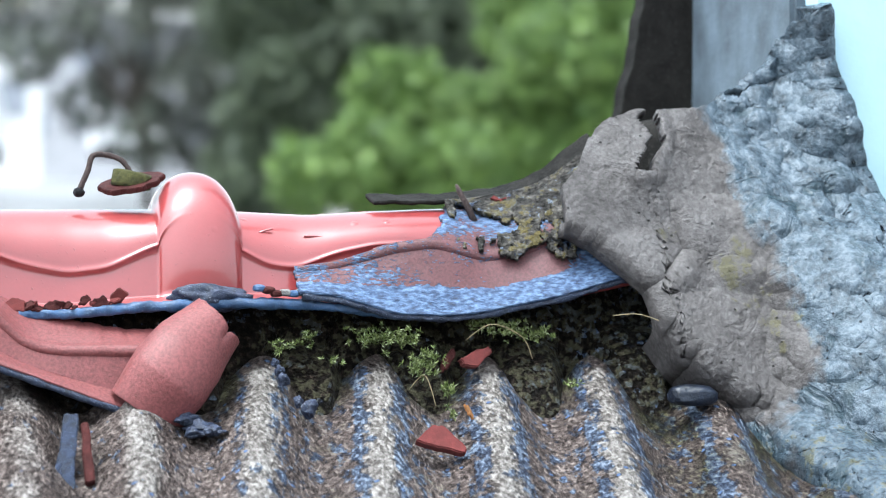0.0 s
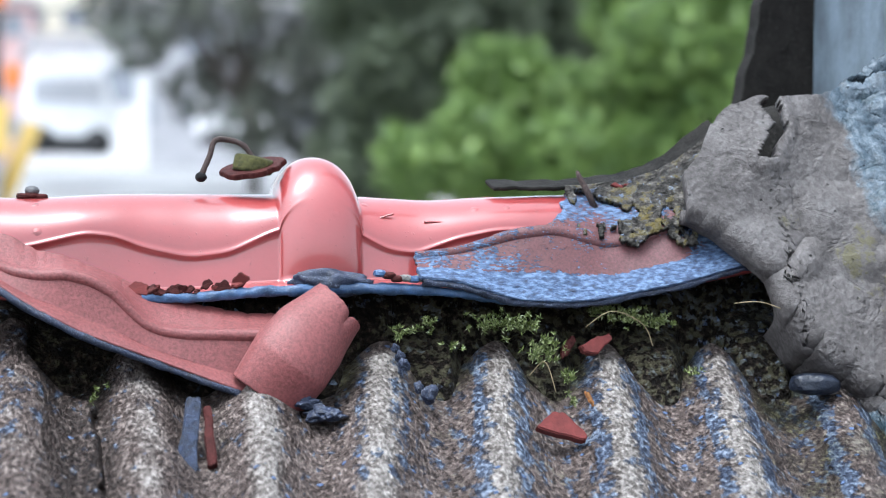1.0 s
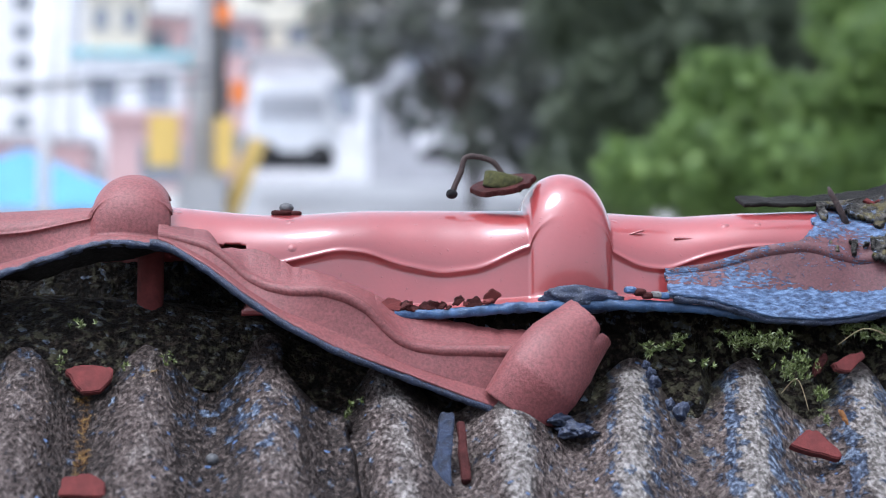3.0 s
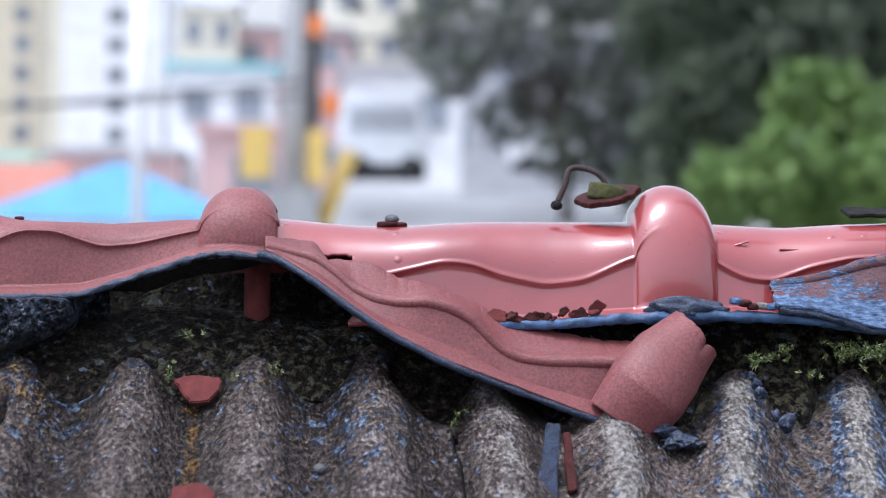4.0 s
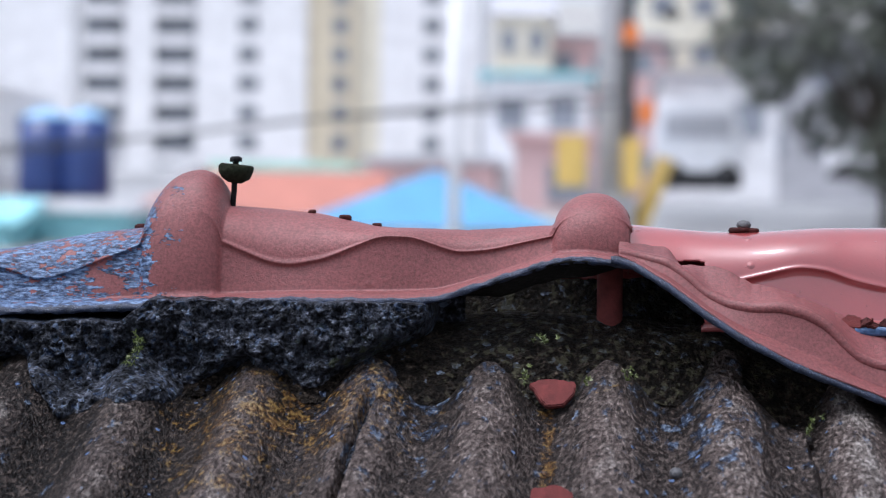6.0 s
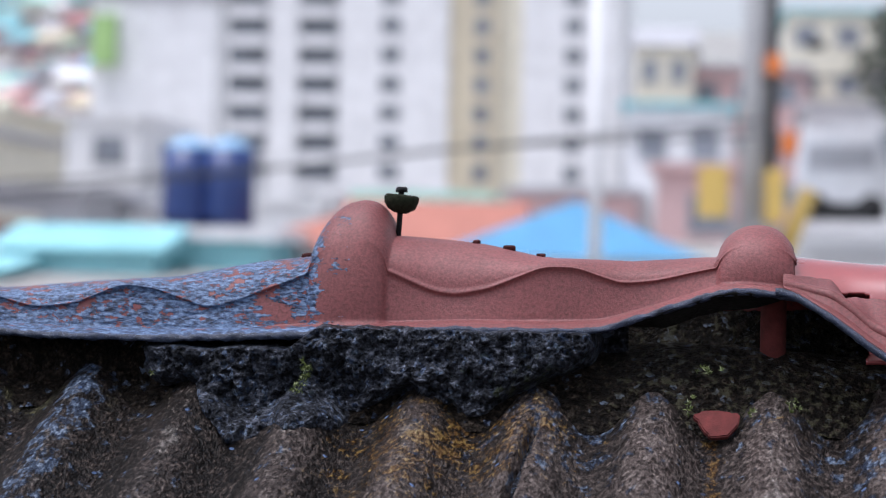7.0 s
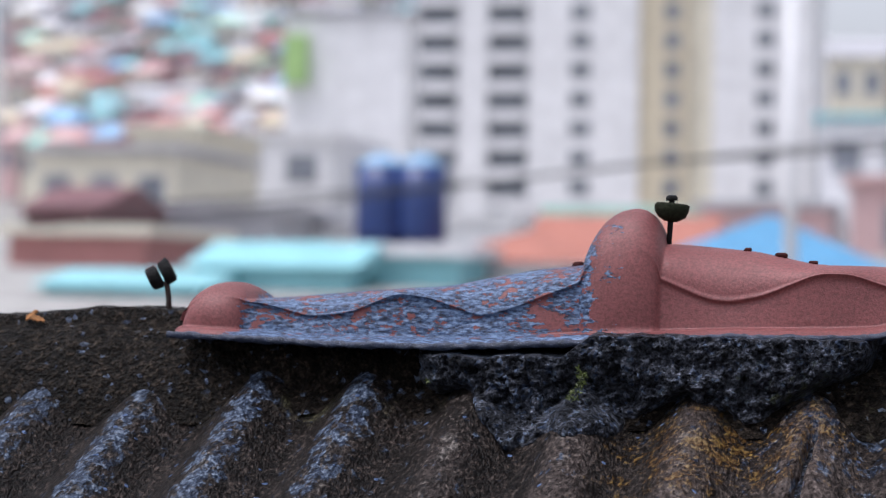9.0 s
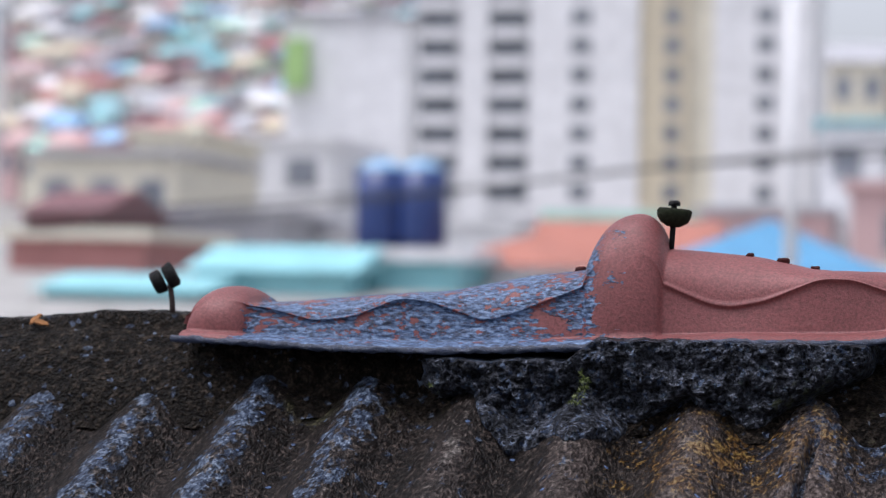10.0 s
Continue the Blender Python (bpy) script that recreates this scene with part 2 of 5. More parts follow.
def cement_material():
    """Trowelled cement skin, grey where bare, glossy blue-grey where the mask 'tint' carries paint; 'moss' greens it."""
    m, nt, co, bs = material("smooth_grey_cement")
    big = noise_tex(nt, co, 24, 4)
    mid = noise_tex(nt, co, 85, 4, 0.55)
    fine = noise_tex(nt, co, 330, 5, 0.68)
    value, dist = grains(nt, co, 170, 0.002)
    tone = calc(nt, "ADD", calc(nt, "MULTIPLY", big, 0.45), calc(nt, "MULTIPLY", fine, 0.55))
    col = ramp(nt, tone, [(0.38, (0.042, 0.036, 0.035)), (0.5, (0.082, 0.073, 0.072)), (0.62, (0.135, 0.124, 0.124))])
    t = calc(nt, "ADD", mask_of(nt, "tint"), calc(nt, "ADD", calc(nt, "MULTIPLY", calc(nt, "SUBTRACT", mid, 0.5), 0.7), calc(nt, "MULTIPLY", calc(nt, "SUBTRACT", big, 0.5), 0.8)))
    t = ramp(nt, t, [(0.40, (0, 0, 0)), (0.62, (1, 1, 1))])
    paint_col = ramp(nt, calc(nt, "ADD", calc(nt, "MULTIPLY", mid, 0.5), calc(nt, "MULTIPLY", fine, 0.5)), [(0.40, (0.022, 0.036, 0.050)), (0.5, (0.062, 0.088, 0.115)), (0.60, (0.125, 0.158, 0.195))])
    smear = ramp(nt, noise_tex(nt, co, 42, 5, 0.6, 0.6), [(0.55, (0, 0, 0)), (0.64, (1, 1, 1))])
    paint_col = blend(nt, calc(nt, "MULTIPLY", smear, 0.75), paint_col, (0.018, 0.038, 0.050))
    col = blend(nt, t, col, paint_col)
    pit = calc(nt, "MULTIPLY", ramp(nt, value, [(0.80, (0, 0, 0)), (0.83, (1, 1, 1))]), ramp(nt, dist, [(0.08, (1, 1, 1)), (0.16, (0, 0, 0))]))
    col = blend(nt, calc(nt, "MULTIPLY", pit, 0.8), col, (0.012, 0.011, 0.011))
    mo = calc(nt, "ADD", mask_of(nt, "moss"), calc(nt, "ADD", calc(nt, "MULTIPLY", calc(nt, "SUBTRACT", mid, 0.5), 1.5), calc(nt, "MULTIPLY", calc(nt, "SUBTRACT", fine, 0.5), 1.2)))
    col = blend(nt, calc(nt, "MULTIPLY", ramp(nt, mo, [(0.48, (0, 0, 0)), (0.66, (1, 1, 1))]), 0.75), col, (0.070, 0.062, 0.018))
    nt.links.new(col, bs.inputs["Base Color"])
    nt.links.new(blend(nt, t, (0.6, 0.6, 0.6), (0.27, 0.27, 0.27)), bs.inputs["Roughness"])
    bs.inputs["Specular IOR Level"].default_value = 0.45
    relief(nt, bs, [(mid, 0.7), (fine, 0.28), (pit, -0.6), (smear, -0.2)], 0.004)
    return m


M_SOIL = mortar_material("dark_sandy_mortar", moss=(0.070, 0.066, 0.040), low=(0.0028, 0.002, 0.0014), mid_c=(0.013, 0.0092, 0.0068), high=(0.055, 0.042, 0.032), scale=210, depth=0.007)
M_LUMP = mortar_material("blue_grey_rough_mortar", (0.0045, 0.005, 0.0068), (0.042, 0.047, 0.062), (0.17, 0.185, 0.235), 170, depth=0.008)
M_CEMENT = cement_material()
M_SKIN = mortar_material("mossy_peeling_cement", (0.012, 0.011, 0.010), (0.055, 0.05, 0.045), (0.13, 0.12, 0.11), 140, (0.11, 0.085, 0.015), 0.004, 0.6)
M_BLUE = plain("old_blue_paint", (0.04, 0.085, 0.18), 0.4, 0.5, 120, 0.0008, spot=(0.10, 0.15, 0.25))
M_BLUEEDGE = plain("worn_blue_edge", (0.018, 0.026, 0.055), 0.5, 0.6, 200, 0.001, spot=(0.17, 0.2, 0.28))
M_CHIP = plain("broken_red_plastic", (0.125, 0.023, 0.021), 0.9, 0.3, 150, 0.0006)
M_CHIPDARK = plain("dirty_red_plastic", (0.05, 0.013, 0.012), 0.7, 0.5, 200, 0.001)
M_RUST = plain("rusted_iron", (0.055, 0.035, 0.032), 0.75, 0.5, 500, 0.001)
M_BLACK = plain("blackened_iron", (0.012, 0.012, 0.013), 0.6, 0.5, 500, 0.001)
M_MOSSCAP = plain("mossy_rubber", (0.075, 0.075, 0.02), 0.9, 0.5, 400, 0.002, spot=(0.02, 0.02, 0.012))
M_DARKCAP = plain("dark_mossy_rubber", (0.022, 0.027, 0.015), 0.9, 0.5, 400, 0.002)
M_MOSS, nt_, co_, bs_ = material("moss_leaf")
geo_ = nt_.nodes.new("ShaderNodeNewGeometry")
nt_.links.new(ramp(nt_, geo_.outputs["Random Per Island"], [(0.0, (0.035, 0.05, 0.012)), (0.45, (0.11, 0.145, 0.03)), (0.75, (0.24, 0.29, 0.10)), (1.0, (0.46, 0.50, 0.33))]), bs_.inputs["Base Color"])
bs_.inputs["Roughness"].default_value = 0.6
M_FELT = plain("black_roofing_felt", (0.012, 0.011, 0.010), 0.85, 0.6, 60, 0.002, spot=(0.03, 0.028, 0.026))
for m_ in (M_FELT, M_BLACK, M_DARKCAP, M_CHIPDARK):
    m_.node_tree.nodes["Principled BSDF"].inputs["Specular IOR Level"].default_value = 0.15
M_PEELED = plain("grey_peeling_skin", (0.16, 0.155, 0.15), 0.7, 0.5, 120, 0.0015, spot=(0.05, 0.045, 0.04))
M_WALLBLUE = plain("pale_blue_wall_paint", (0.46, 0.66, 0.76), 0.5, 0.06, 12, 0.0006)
# side face of the same wall, its shade put into the colour
M_WALLSIDE = plain("stained_wall_painted_shade", (0.095, 0.125, 0.155), 0.7, 0.45, 30, 0.001)
M_STICK = plain("painted_wood_stick", (0.014, 0.022, 0.05), 0.6, 0.7, 200, 0.002, spot=(0.085, 0.12, 0.2))
M_STRAW = plain("dry_straw", (0.2, 0.16, 0.09), 0.8, 0.3, 200, 0.0002)
M_PEBBLE = plain("grey_pebble", (0.09, 0.09, 0.095), 0.6, 0.4, 300, 0.0005)

# ---- shaping helpers ----
RNG = np.random.RandomState(7)
LATTICE = RNG.rand(64, 64, 64)


def vnoise(p):
    i = np.floor(p).astype(int)
    f = p - i
    f = f * f * (3 - 2 * f)
    out = 0
    for a in (0, 1):
        for b in (0, 1):
            for c in (0, 1):
                w = (f[..., 0] if a else 1 - f[..., 0]) * (f[..., 1] if b else 1 - f[..., 1]) * (f[..., 2] if c else 1 - f[..., 2])
                out = out + w * LATTICE[(i[..., 0] + a) % 64, (i[..., 1] + b) % 64, (i[..., 2] + c) % 64]
    return out


def fbm(x, y, z, size, octaves=4, gain=0.5):
    """Noise from -1 to 1 with features of the given size in metres."""
    p = np.stack(np.broadcast_arrays(np.asarray(x, float), y, z), -1) / size + 17.3
    total, amp, norm = 0, 1.0, 0
    for k in range(octaves):
        total = total + amp * (vnoise(p * 2 ** k + 5.1 * k) * 2 - 1)
        norm += amp
        amp *= gain
    return total / norm


def smooth(a, b, x):
    t = np.clip((np.asarray(x, float) - a) / (b - a), 0, 1)
    return t * t * (3 - 2 * t)


def keyed(pairs, soft=0.006):
    """A smooth curve through pairs (x, value)."""
    xs, vs = np.array(pairs, float).T
    g = np.linspace(xs[0], xs[-1], 900)
    v = np.interp(g, xs, vs)
    n = max(1, int(soft / (g[1] - g[0])))
    k = np.hanning(2 * n + 3)
    k /= k.sum()
    v = np.convolve(np.pad(v, n + 1, mode="edge"), k, "valid")
    return lambda x: np.interp(x, g, v)


def mesh_from(name, verts, faces, mat, flat=False, masks=None):
    me = bpy.data.meshes.new(name)
    me.from_pydata(np.asarray(verts).tolist(), [], faces if isinstance(faces, list) else faces.tolist())
    me.materials.append(mat)
    if not flat:
        me.polygons.foreach_set("use_smooth", np.ones(len(me.polygons), bool))
    for key, val in (masks or {}).items():
        a = me.attributes.new(key, "FLOAT", "POINT")
        a.data.foreach_set("value", np.ascontiguousarray(val, dtype=np.float32).ravel())
    me.update()
    return me


def thing(name, base, label, category, group="", kind=""):
    ob = new(name)
    ob.location = base
    ob.empty_display_size = 0.02
    return tagged(ob, label, category, group, kind)


def part(name, me, parent, label=""):
    """Links a mesh given in world places as a part under its thing."""
    ob = new(name, me)
    if parent is not None:
        p = parent
        off = Vector((0, 0, 0))
        while p is not None:
            off += p.location
            p = p.parent
        me.transform(Matrix.Translation(-off))
        ob.parent = parent
    return tagged(ob, label)


def single(name, me, base, label, category, group="", kind=""):
    """A thing that is one mesh, given in world places, with its origin at base."""
    me.transform(Matrix.Translation(-Vector(base)))
    ob = new(name, me)
    ob.location = base
    return tagged(ob, label, category, group, kind)


def grid_faces(nu, nv, wrap=False):
    i = np.arange(nu - (0 if wrap else 1))
    j = np.arange(nv - 1)
    I, J = np.meshgrid(i, j, indexing="ij")
    K = (I + 1) % nu
    return np.stack([I * nv + J, K * nv + J, K * nv + J + 1, I * nv + J + 1], -1).reshape(-1, 4)


def sheet_mesh(name, fn, nu, nv, mat, thick=0.0, masks=None, keep=None, us=None, vs=None, flip=False):
    """A surface fn(u, v) -> x, y, z; with thick, a second skin along the normals behind it and a rim between them.
    keep(x, y, z) leaves faces out, for broken edges."""
    us = np.linspace(0, 1, nu) if us is None else us
    vs = np.linspace(0, 1, nv) if vs is None else vs
    nu, nv = len(us), len(vs)
    U, V = np.meshgrid(us, vs, indexing="ij")
    P = np.stack(np.broadcast_arrays(*fn(U, V)), -1).astype(float)
    faces = grid_faces(nu, nv)
    flat = P.reshape(-1, 3)
    if keep is not None:
        c = flat[faces].mean(1)
        faces = faces[keep(c[:, 0], c[:, 1], c[:, 2])]
    if flip:
        faces = faces[:, ::-1]
    m = {k: np.broadcast_to(f(P[..., 0], P[..., 1], P[..., 2]), U.shape).ravel() for k, f in (masks or {}).items()}
    if thick:
        nrm = np.cross(np.gradient(P, axis=0), np.gradient(P, axis=1)).reshape(-1, 3)
        nrm /= np.linalg.norm(nrm, axis=1, keepdims=True) + 1e-12
        if flip:
            nrm = -nrm
        n = len(flat)
        edges = {}
        for a, b, c, d in faces.tolist():
            for e in ((a, b), (b, c), (c, d), (d, a)):
                if (e[1], e[0]) in edges:
                    del edges[(e[1], e[0])]
                else:
                    edges[e] = 1
        rim = np.array([(b, a, a + n, b + n) for a, b in edges], int).reshape(-1, 4)
        faces = np.concatenate([faces, faces[:, ::-1] + n, rim])
        flat = np.concatenate([flat, flat - nrm * thick])
        m = {k: np.concatenate([v, v]) for k, v in m.items()}
    used = np.unique(faces)
    back = np.full(len(flat), -1)
    back[used] = np.arange(len(used))
    return mesh_from(name, flat[used], back[faces], mat, masks={k: v[used] for k, v in m.items()})


def tube_mesh(name, path, radii, mat, n=10, rough=0.0):
    path = [Vector(p) for p in path]
    verts, faces = [], []
    for i, p in enumerate(path):
        d = (path[min(i + 1, len(path) - 1)] - path[max(i - 1, 0)]).normalized()
        a = d.orthogonal().normalized() if abs(d.y) > 0.9 else d.cross(Vector((0, 1, 0))).normalized()
        b = d.cross(a)
        for k in range(n):
            t = 2 * math.pi * k / n
            r = radii[i] * (1 + rough * float(RNG.uniform(-1, 1)))
            verts.append(p + (a * math.cos(t) + b * math.sin(t)) * r)
    for i in range(len(path) - 1):
        for k in range(n):
            faces.append((i * n + k, i * n + (k + 1) % n, (i + 1) * n + (k + 1) % n, (i + 1) * n + k))
    faces.append(tuple(range(n))[::-1])
    faces.append(tuple((len(path) - 1) * n + k for k in range(n)))
    return mesh_from(name, [tuple(v) for v in verts], faces, mat)


def curve_path(points, n=24):
    """A rounded line through a few points."""
    p = np.array(points, float)
    s = np.linspace(0, len(p) - 1, n)
    out = []
    for t in s:
        i = min(int(t), len(p) - 2)
        f = t - i
        a, b, c, d = p[max(i - 1, 0)], p[i], p[i + 1], p[min(i + 2, len(p) - 1)]
        out.append(0.5 * (2 * b + (c - a) * f + (2 * a - 5 * b + 4 * c - d) * f ** 2 + (3 * b - a - 3 * c + d) * f ** 3))
    return out


def lump_mesh(name, centre, size, mat, rough=0.25, feature=0.5, seed=0.0, flat_bottom=False, sub=4, sharp=False):
    """An uneven stone-like body."""
    bm = bmesh.new()
    bmesh.ops.create_icosphere(bm, subdivisions=sub, radius=1.0)
    P = np.array([v.co for v in bm.verts])
    k = 1 + rough * fbm(P[:, 0] + seed * 3.7, P[:, 1] + seed, P[:, 2], feature * 2, 4)
    Q = P * k[:, None]
    if sharp:
        Q = np.sign(Q) * np.abs(Q) ** 0.7
    if flat_bottom:
        Q[:, 2] = np.maximum(Q[:, 2], -0.35)
    for v, q in zip(bm.verts, Q):
        v.co = Vector(q * np.array(size)) + Vector(centre)
    me = bpy.data.meshes.new(name)
    bm.to_mesh(me)
    bm.free()
    me.materials.append(mat)
    if not sharp:
        me.polygons.foreach_set("use_smooth", np.ones(len(me.polygons), bool))
    return me


def slab_mesh(name, outline, depth, mat, m=None, wobble=0.0006, seed=0, bevel=0.0006):
    """A flat piece with a broken outline (x, z), pushed back by depth, set by the pose m."""
    bm = bmesh.new()
    r = random.Random(seed)
    pts = []
    for i, (x, z) in enumerate(outline):
        x2, z2 = outline[(i + 1) % len(outline)]
        for k in range(4):
            f = k / 4
            j = wobble if k else 0
            pts.append((x + (x2 - x) * f + r.uniform(-j, j), z + (z2 - z) * f + r.uniform(-j, j)))
    vs = [bm.verts.new((x, 0, z)) for x, z in pts]
    face = bm.faces.new(vs)
    got = bmesh.ops.extrude_face_region(bm, geom=[face])
    for v in got["geom"]:
        if isinstance(v, bmesh.types.BMVert):
            v.co.y += depth
    bmesh.ops.recalc_face_normals(bm, faces=bm.faces)
    if bevel:
        bmesh.ops.bevel(bm, geom=[e for e in bm.edges if e.calc_face_angle(0) > 0.9], offset=bevel, segments=2, affect="EDGES")
    bmesh.ops.triangulate(bm, faces=[f for f in bm.faces if len(f.verts) > 4])
    me = bpy.data.meshes.new(name)
    bm.to_mesh(me)
    bm.free()
    if m is not None:
        me.transform(m)
    me.materials.append(mat)
    return me


def box_mesh(name, x0, x1, y0, y1, z0, z1, mat, bevel=0.0):
    bm = bmesh.new()
    bmesh.ops.create_cube(bm, size=1.0)
    for v in bm.verts:
        v.co = Vector((x0 + (v.co.x + 0.5) * (x1 - x0), y0 + (v.co.y + 0.5) * (y1 - y0), z0 + (v.co.z + 0.5) * (z1 - z0)))
    if bevel:
        bmesh.ops.bevel(bm, geom=list(bm.edges), offset=bevel, segments=2, affect="EDGES")
    me = bpy.data.meshes.new(name)
    bm.to_mesh(me)
    bm.free()
    me.materials.append(mat)
    return me


# ---- the roof: two corrugated fibre-cement sheets in front of the ridge, one behind ----
PITCH, SLOPE, CREST = 0.0635, 0.42, -0.038


def skew(x):
    """How far the corrugations of the sheet beside the wall run askew."""
    return 0.20 * smooth(0.12, 0.26, x)


def phase_of(x, y):
    xp = np.asarray(x, float)
    for _ in range(3):
        xp = x - skew(xp) * (y + 0.09)
    return xp


def roof_z(x, y):
    """The top of the corrugated sheet."""
    w = np.cos(2 * math.pi * (phase_of(x, y) + 0.064) / PITCH)
    return CREST + SLOPE * np.asarray(y) - 0.0085 + 0.0085 * w


def roof_y(x, z):
    """Where the sheet stands at height z."""
    w = np.cos(2 * math.pi * (x + 0.064) / PITCH)
    return (z - CREST + 0.0085 - 0.0085 * w) / SLOPE


def blob(cx, cz, rx, rz):
    return lambda x, y, z: np.exp(-((x - cx) / rx) ** 2 - ((z - cz) / rz) ** 2)


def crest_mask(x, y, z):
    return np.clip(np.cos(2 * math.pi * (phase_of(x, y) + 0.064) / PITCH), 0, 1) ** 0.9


SLATE_MASKS = {
    # crests coloured paler, for worn paint and for the light they catch
    "worn_lit": lambda x, y, z: crest_mask(x, y, z) * (0.42 + 0.58 * smooth(0.08, 0.2, x) * smooth(0.48, 0.43, x)) * smooth(-0.03, -0.06, y),
    "blue": lambda x, y, z: 0.10 + 0.40 * smooth(0.15, 0.3, x) * (1 - crest_mask(x, y, z) ** 3) * (0.35 + 0.65 * smooth(0.02, 0.3, crest_mask(x, y, z))) + 0.34 * smooth(-0.30, -0.40, x) * crest_mask(x, y, z) + 0.16 * blob(0.05, -0.08, 0.05, 0.03)(x, y, z) + 0.2 * blob(-0.12, -0.07, 0.05, 0.03)(x, y, z),
    "lichen": lambda x, y, z: 0.46 * blob(-0.13, -0.075, 0.05, 0.03)(x, y, z) + 0.46 * blob(-0.2, -0.09, 0.05, 0.04)(x, y, z) + 0.62 * blob(-0.031, -0.095, 0.006, 0.04)(x, y, z) + 0.3 * blob(0.02, -0.07, 0.03, 0.02)(x, y, z),
    # grime by place, plus valleys darkened to paint the shade between crests
    "grime_shade": lambda x, y, z: 0.24 + 0.74 * smooth(-0.13, -0.35, x) + 0.45 * smooth(0.43, 0.47, x) - 0.38 * smooth(0.09, 0.2, x) + 0.62 * (1 - crest_mask(x, y, z)) ** 2 * (1 - 0.55 * smooth(0.1, 0.2, x)) + 0.45 * smooth(-0.10, -0.055, y) * (1 - 0.6 * smooth(0.1, 0.2, x)),
    "moss": lambda x, y, z: 0.3 * smooth(0.43, 0.47, x) + 0.45 * smooth(-0.085, -0.05, y) * (1 - crest_mask(x, y, z)) + 0.22 * (1 - crest_mask(x, y, z)) ** 2 * smooth(0.1, 0.25, x) + 0.08,
}


def roof_sheet(x0, x1, lift, sy, far, right_break=0.0):
    n = int((x1 - x0) / 0.0016)
    near = np.linspace(0, 0.2, 115)
    vs = np.concatenate([near, np.linspace(0.2, 1, 26)[1:]])
    def fn(u, v):
        y = -0.012 - v * far
        x = x0 + u * (x1 - x0)
        x = x + skew(x) * (y + 0.09) * (1 if sy > 0 else 0)
        z = roof_z(x, y) + lift
        z = z + 0.0009 * fbm(x, y * 0.5, 0, 0.03, 3) + 0.0004 * fbm(x, y * 0.7, 4, 0.006, 3)
        split = np.exp(-((x + 0.121 - 0.075 * y + 0.003 * fbm(0, y, 3, 0.02, 3)) / 0.0024) ** 2) * smooth(-0.072, -0.082, y)
        z = z - 0.022 * split * (1 if right_break else 0)
        return x, sy * y, z
    keep = None
    if right_break:
        keep = lambda x, y, z: x < right_break + 0.012 * fbm(0, y, 9.0, 0.03, 3) - 0.03 * smooth(-0.09, -0.06, y)
    return fn, n, vs, keep


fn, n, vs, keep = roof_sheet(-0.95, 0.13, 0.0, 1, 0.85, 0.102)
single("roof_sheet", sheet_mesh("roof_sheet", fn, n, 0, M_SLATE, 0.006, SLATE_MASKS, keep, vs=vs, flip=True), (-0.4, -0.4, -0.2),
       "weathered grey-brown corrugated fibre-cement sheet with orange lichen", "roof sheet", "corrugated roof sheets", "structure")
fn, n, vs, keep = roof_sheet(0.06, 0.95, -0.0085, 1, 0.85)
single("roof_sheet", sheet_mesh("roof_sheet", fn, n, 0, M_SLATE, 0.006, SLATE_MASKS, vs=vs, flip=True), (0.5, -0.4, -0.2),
       "corrugated fibre-cement sheet with worn crests painted as lit and blue paint", "roof sheet", "corrugated roof sheets", "structure")
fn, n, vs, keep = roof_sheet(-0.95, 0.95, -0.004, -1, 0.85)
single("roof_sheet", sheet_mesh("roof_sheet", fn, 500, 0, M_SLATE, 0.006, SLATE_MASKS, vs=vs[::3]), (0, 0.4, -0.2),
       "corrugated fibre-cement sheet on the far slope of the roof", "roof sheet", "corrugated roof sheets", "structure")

# ---- mortar bed under the ridge caps ----
BED_TOP = keyed([(-0.95, -0.022), (-0.62, -0.022), (-0.553, -0.016), (-0.49, -0.017), (-0.45, -0.040), (-0.43, -0.047), (-0.36, -0.047), (-0.30, -0.038), (-0.1, -0.036),
                 (-0.06, -0.031), (-0.02, -0.034), (0.06, -0.040), (0.14, -0.046), (0.25, -0.042), (0.36, -0.042), (0.48, -0.032), (0.95, -0.03)], 0.02)
BED_FOOT = keyed([(-0.95, -0.078), (-0.5, -0.074), (-0.45, -0.062), (-0.42, -0.052), (-0.34, -0.052), (-0.3, -0.060), (-0.1, -0.066), (0.02, -0.062), (0.12, -0.062), (0.3, -0.070), (0.46, -0.078), (0.6, -0.07), (0.95, -0.07)], 0.02)


def bed(u, v):
    x = -0.95 + 1.9 * u
    s = np.abs(v * 2 - 1)
    sgn = np.where(v < 0.5, -1, 1)
    foot = -BED_FOOT(x) + 0.006 * fbm(x, 0, 2, 0.03, 3) - 0.026 * smooth(0.14, 0.2, x) * np.clip(np.cos(2 * math.pi * (x + 0.064) / PITCH) + 0.4, 0, 1)
    d = foot * s ** 0.8
    zt = BED_TOP(x) + 0.004 * fbm(x, 0, 7, 0.03, 4)
    zf = CREST - SLOPE * foot - 0.016 - 0.012 * smooth(0.05, 0.12, x)
    z = zt + (zf - zt) * s ** 1.6
    # added core closes the caps; its dark wall stands in for the hollow's shade
    core = (-0.013 - 0.034 * smooth(-0.13, -0.095, x) * smooth(0.17, 0.12, x) * (sgn * d < 0.018)) * smooth(-0.50, -0.47, x) + BED_TOP(x) * (1 - smooth(-0.50, -0.47, x)) - 0.012 * smooth(-0.47, -0.42, x) * smooth(-0.28, -0.33, x)
    z = np.maximum(z, core + (zf - core) * smooth(0.018, 0.046, d))
    z = z + 0.0035 * fbm(x, sgn * d, z, 0.016, 5, 0.6) * smooth(0, 0.1, s)
    return x, sgn * d + 0.003 * fbm(x, z, d, 0.014, 4), z


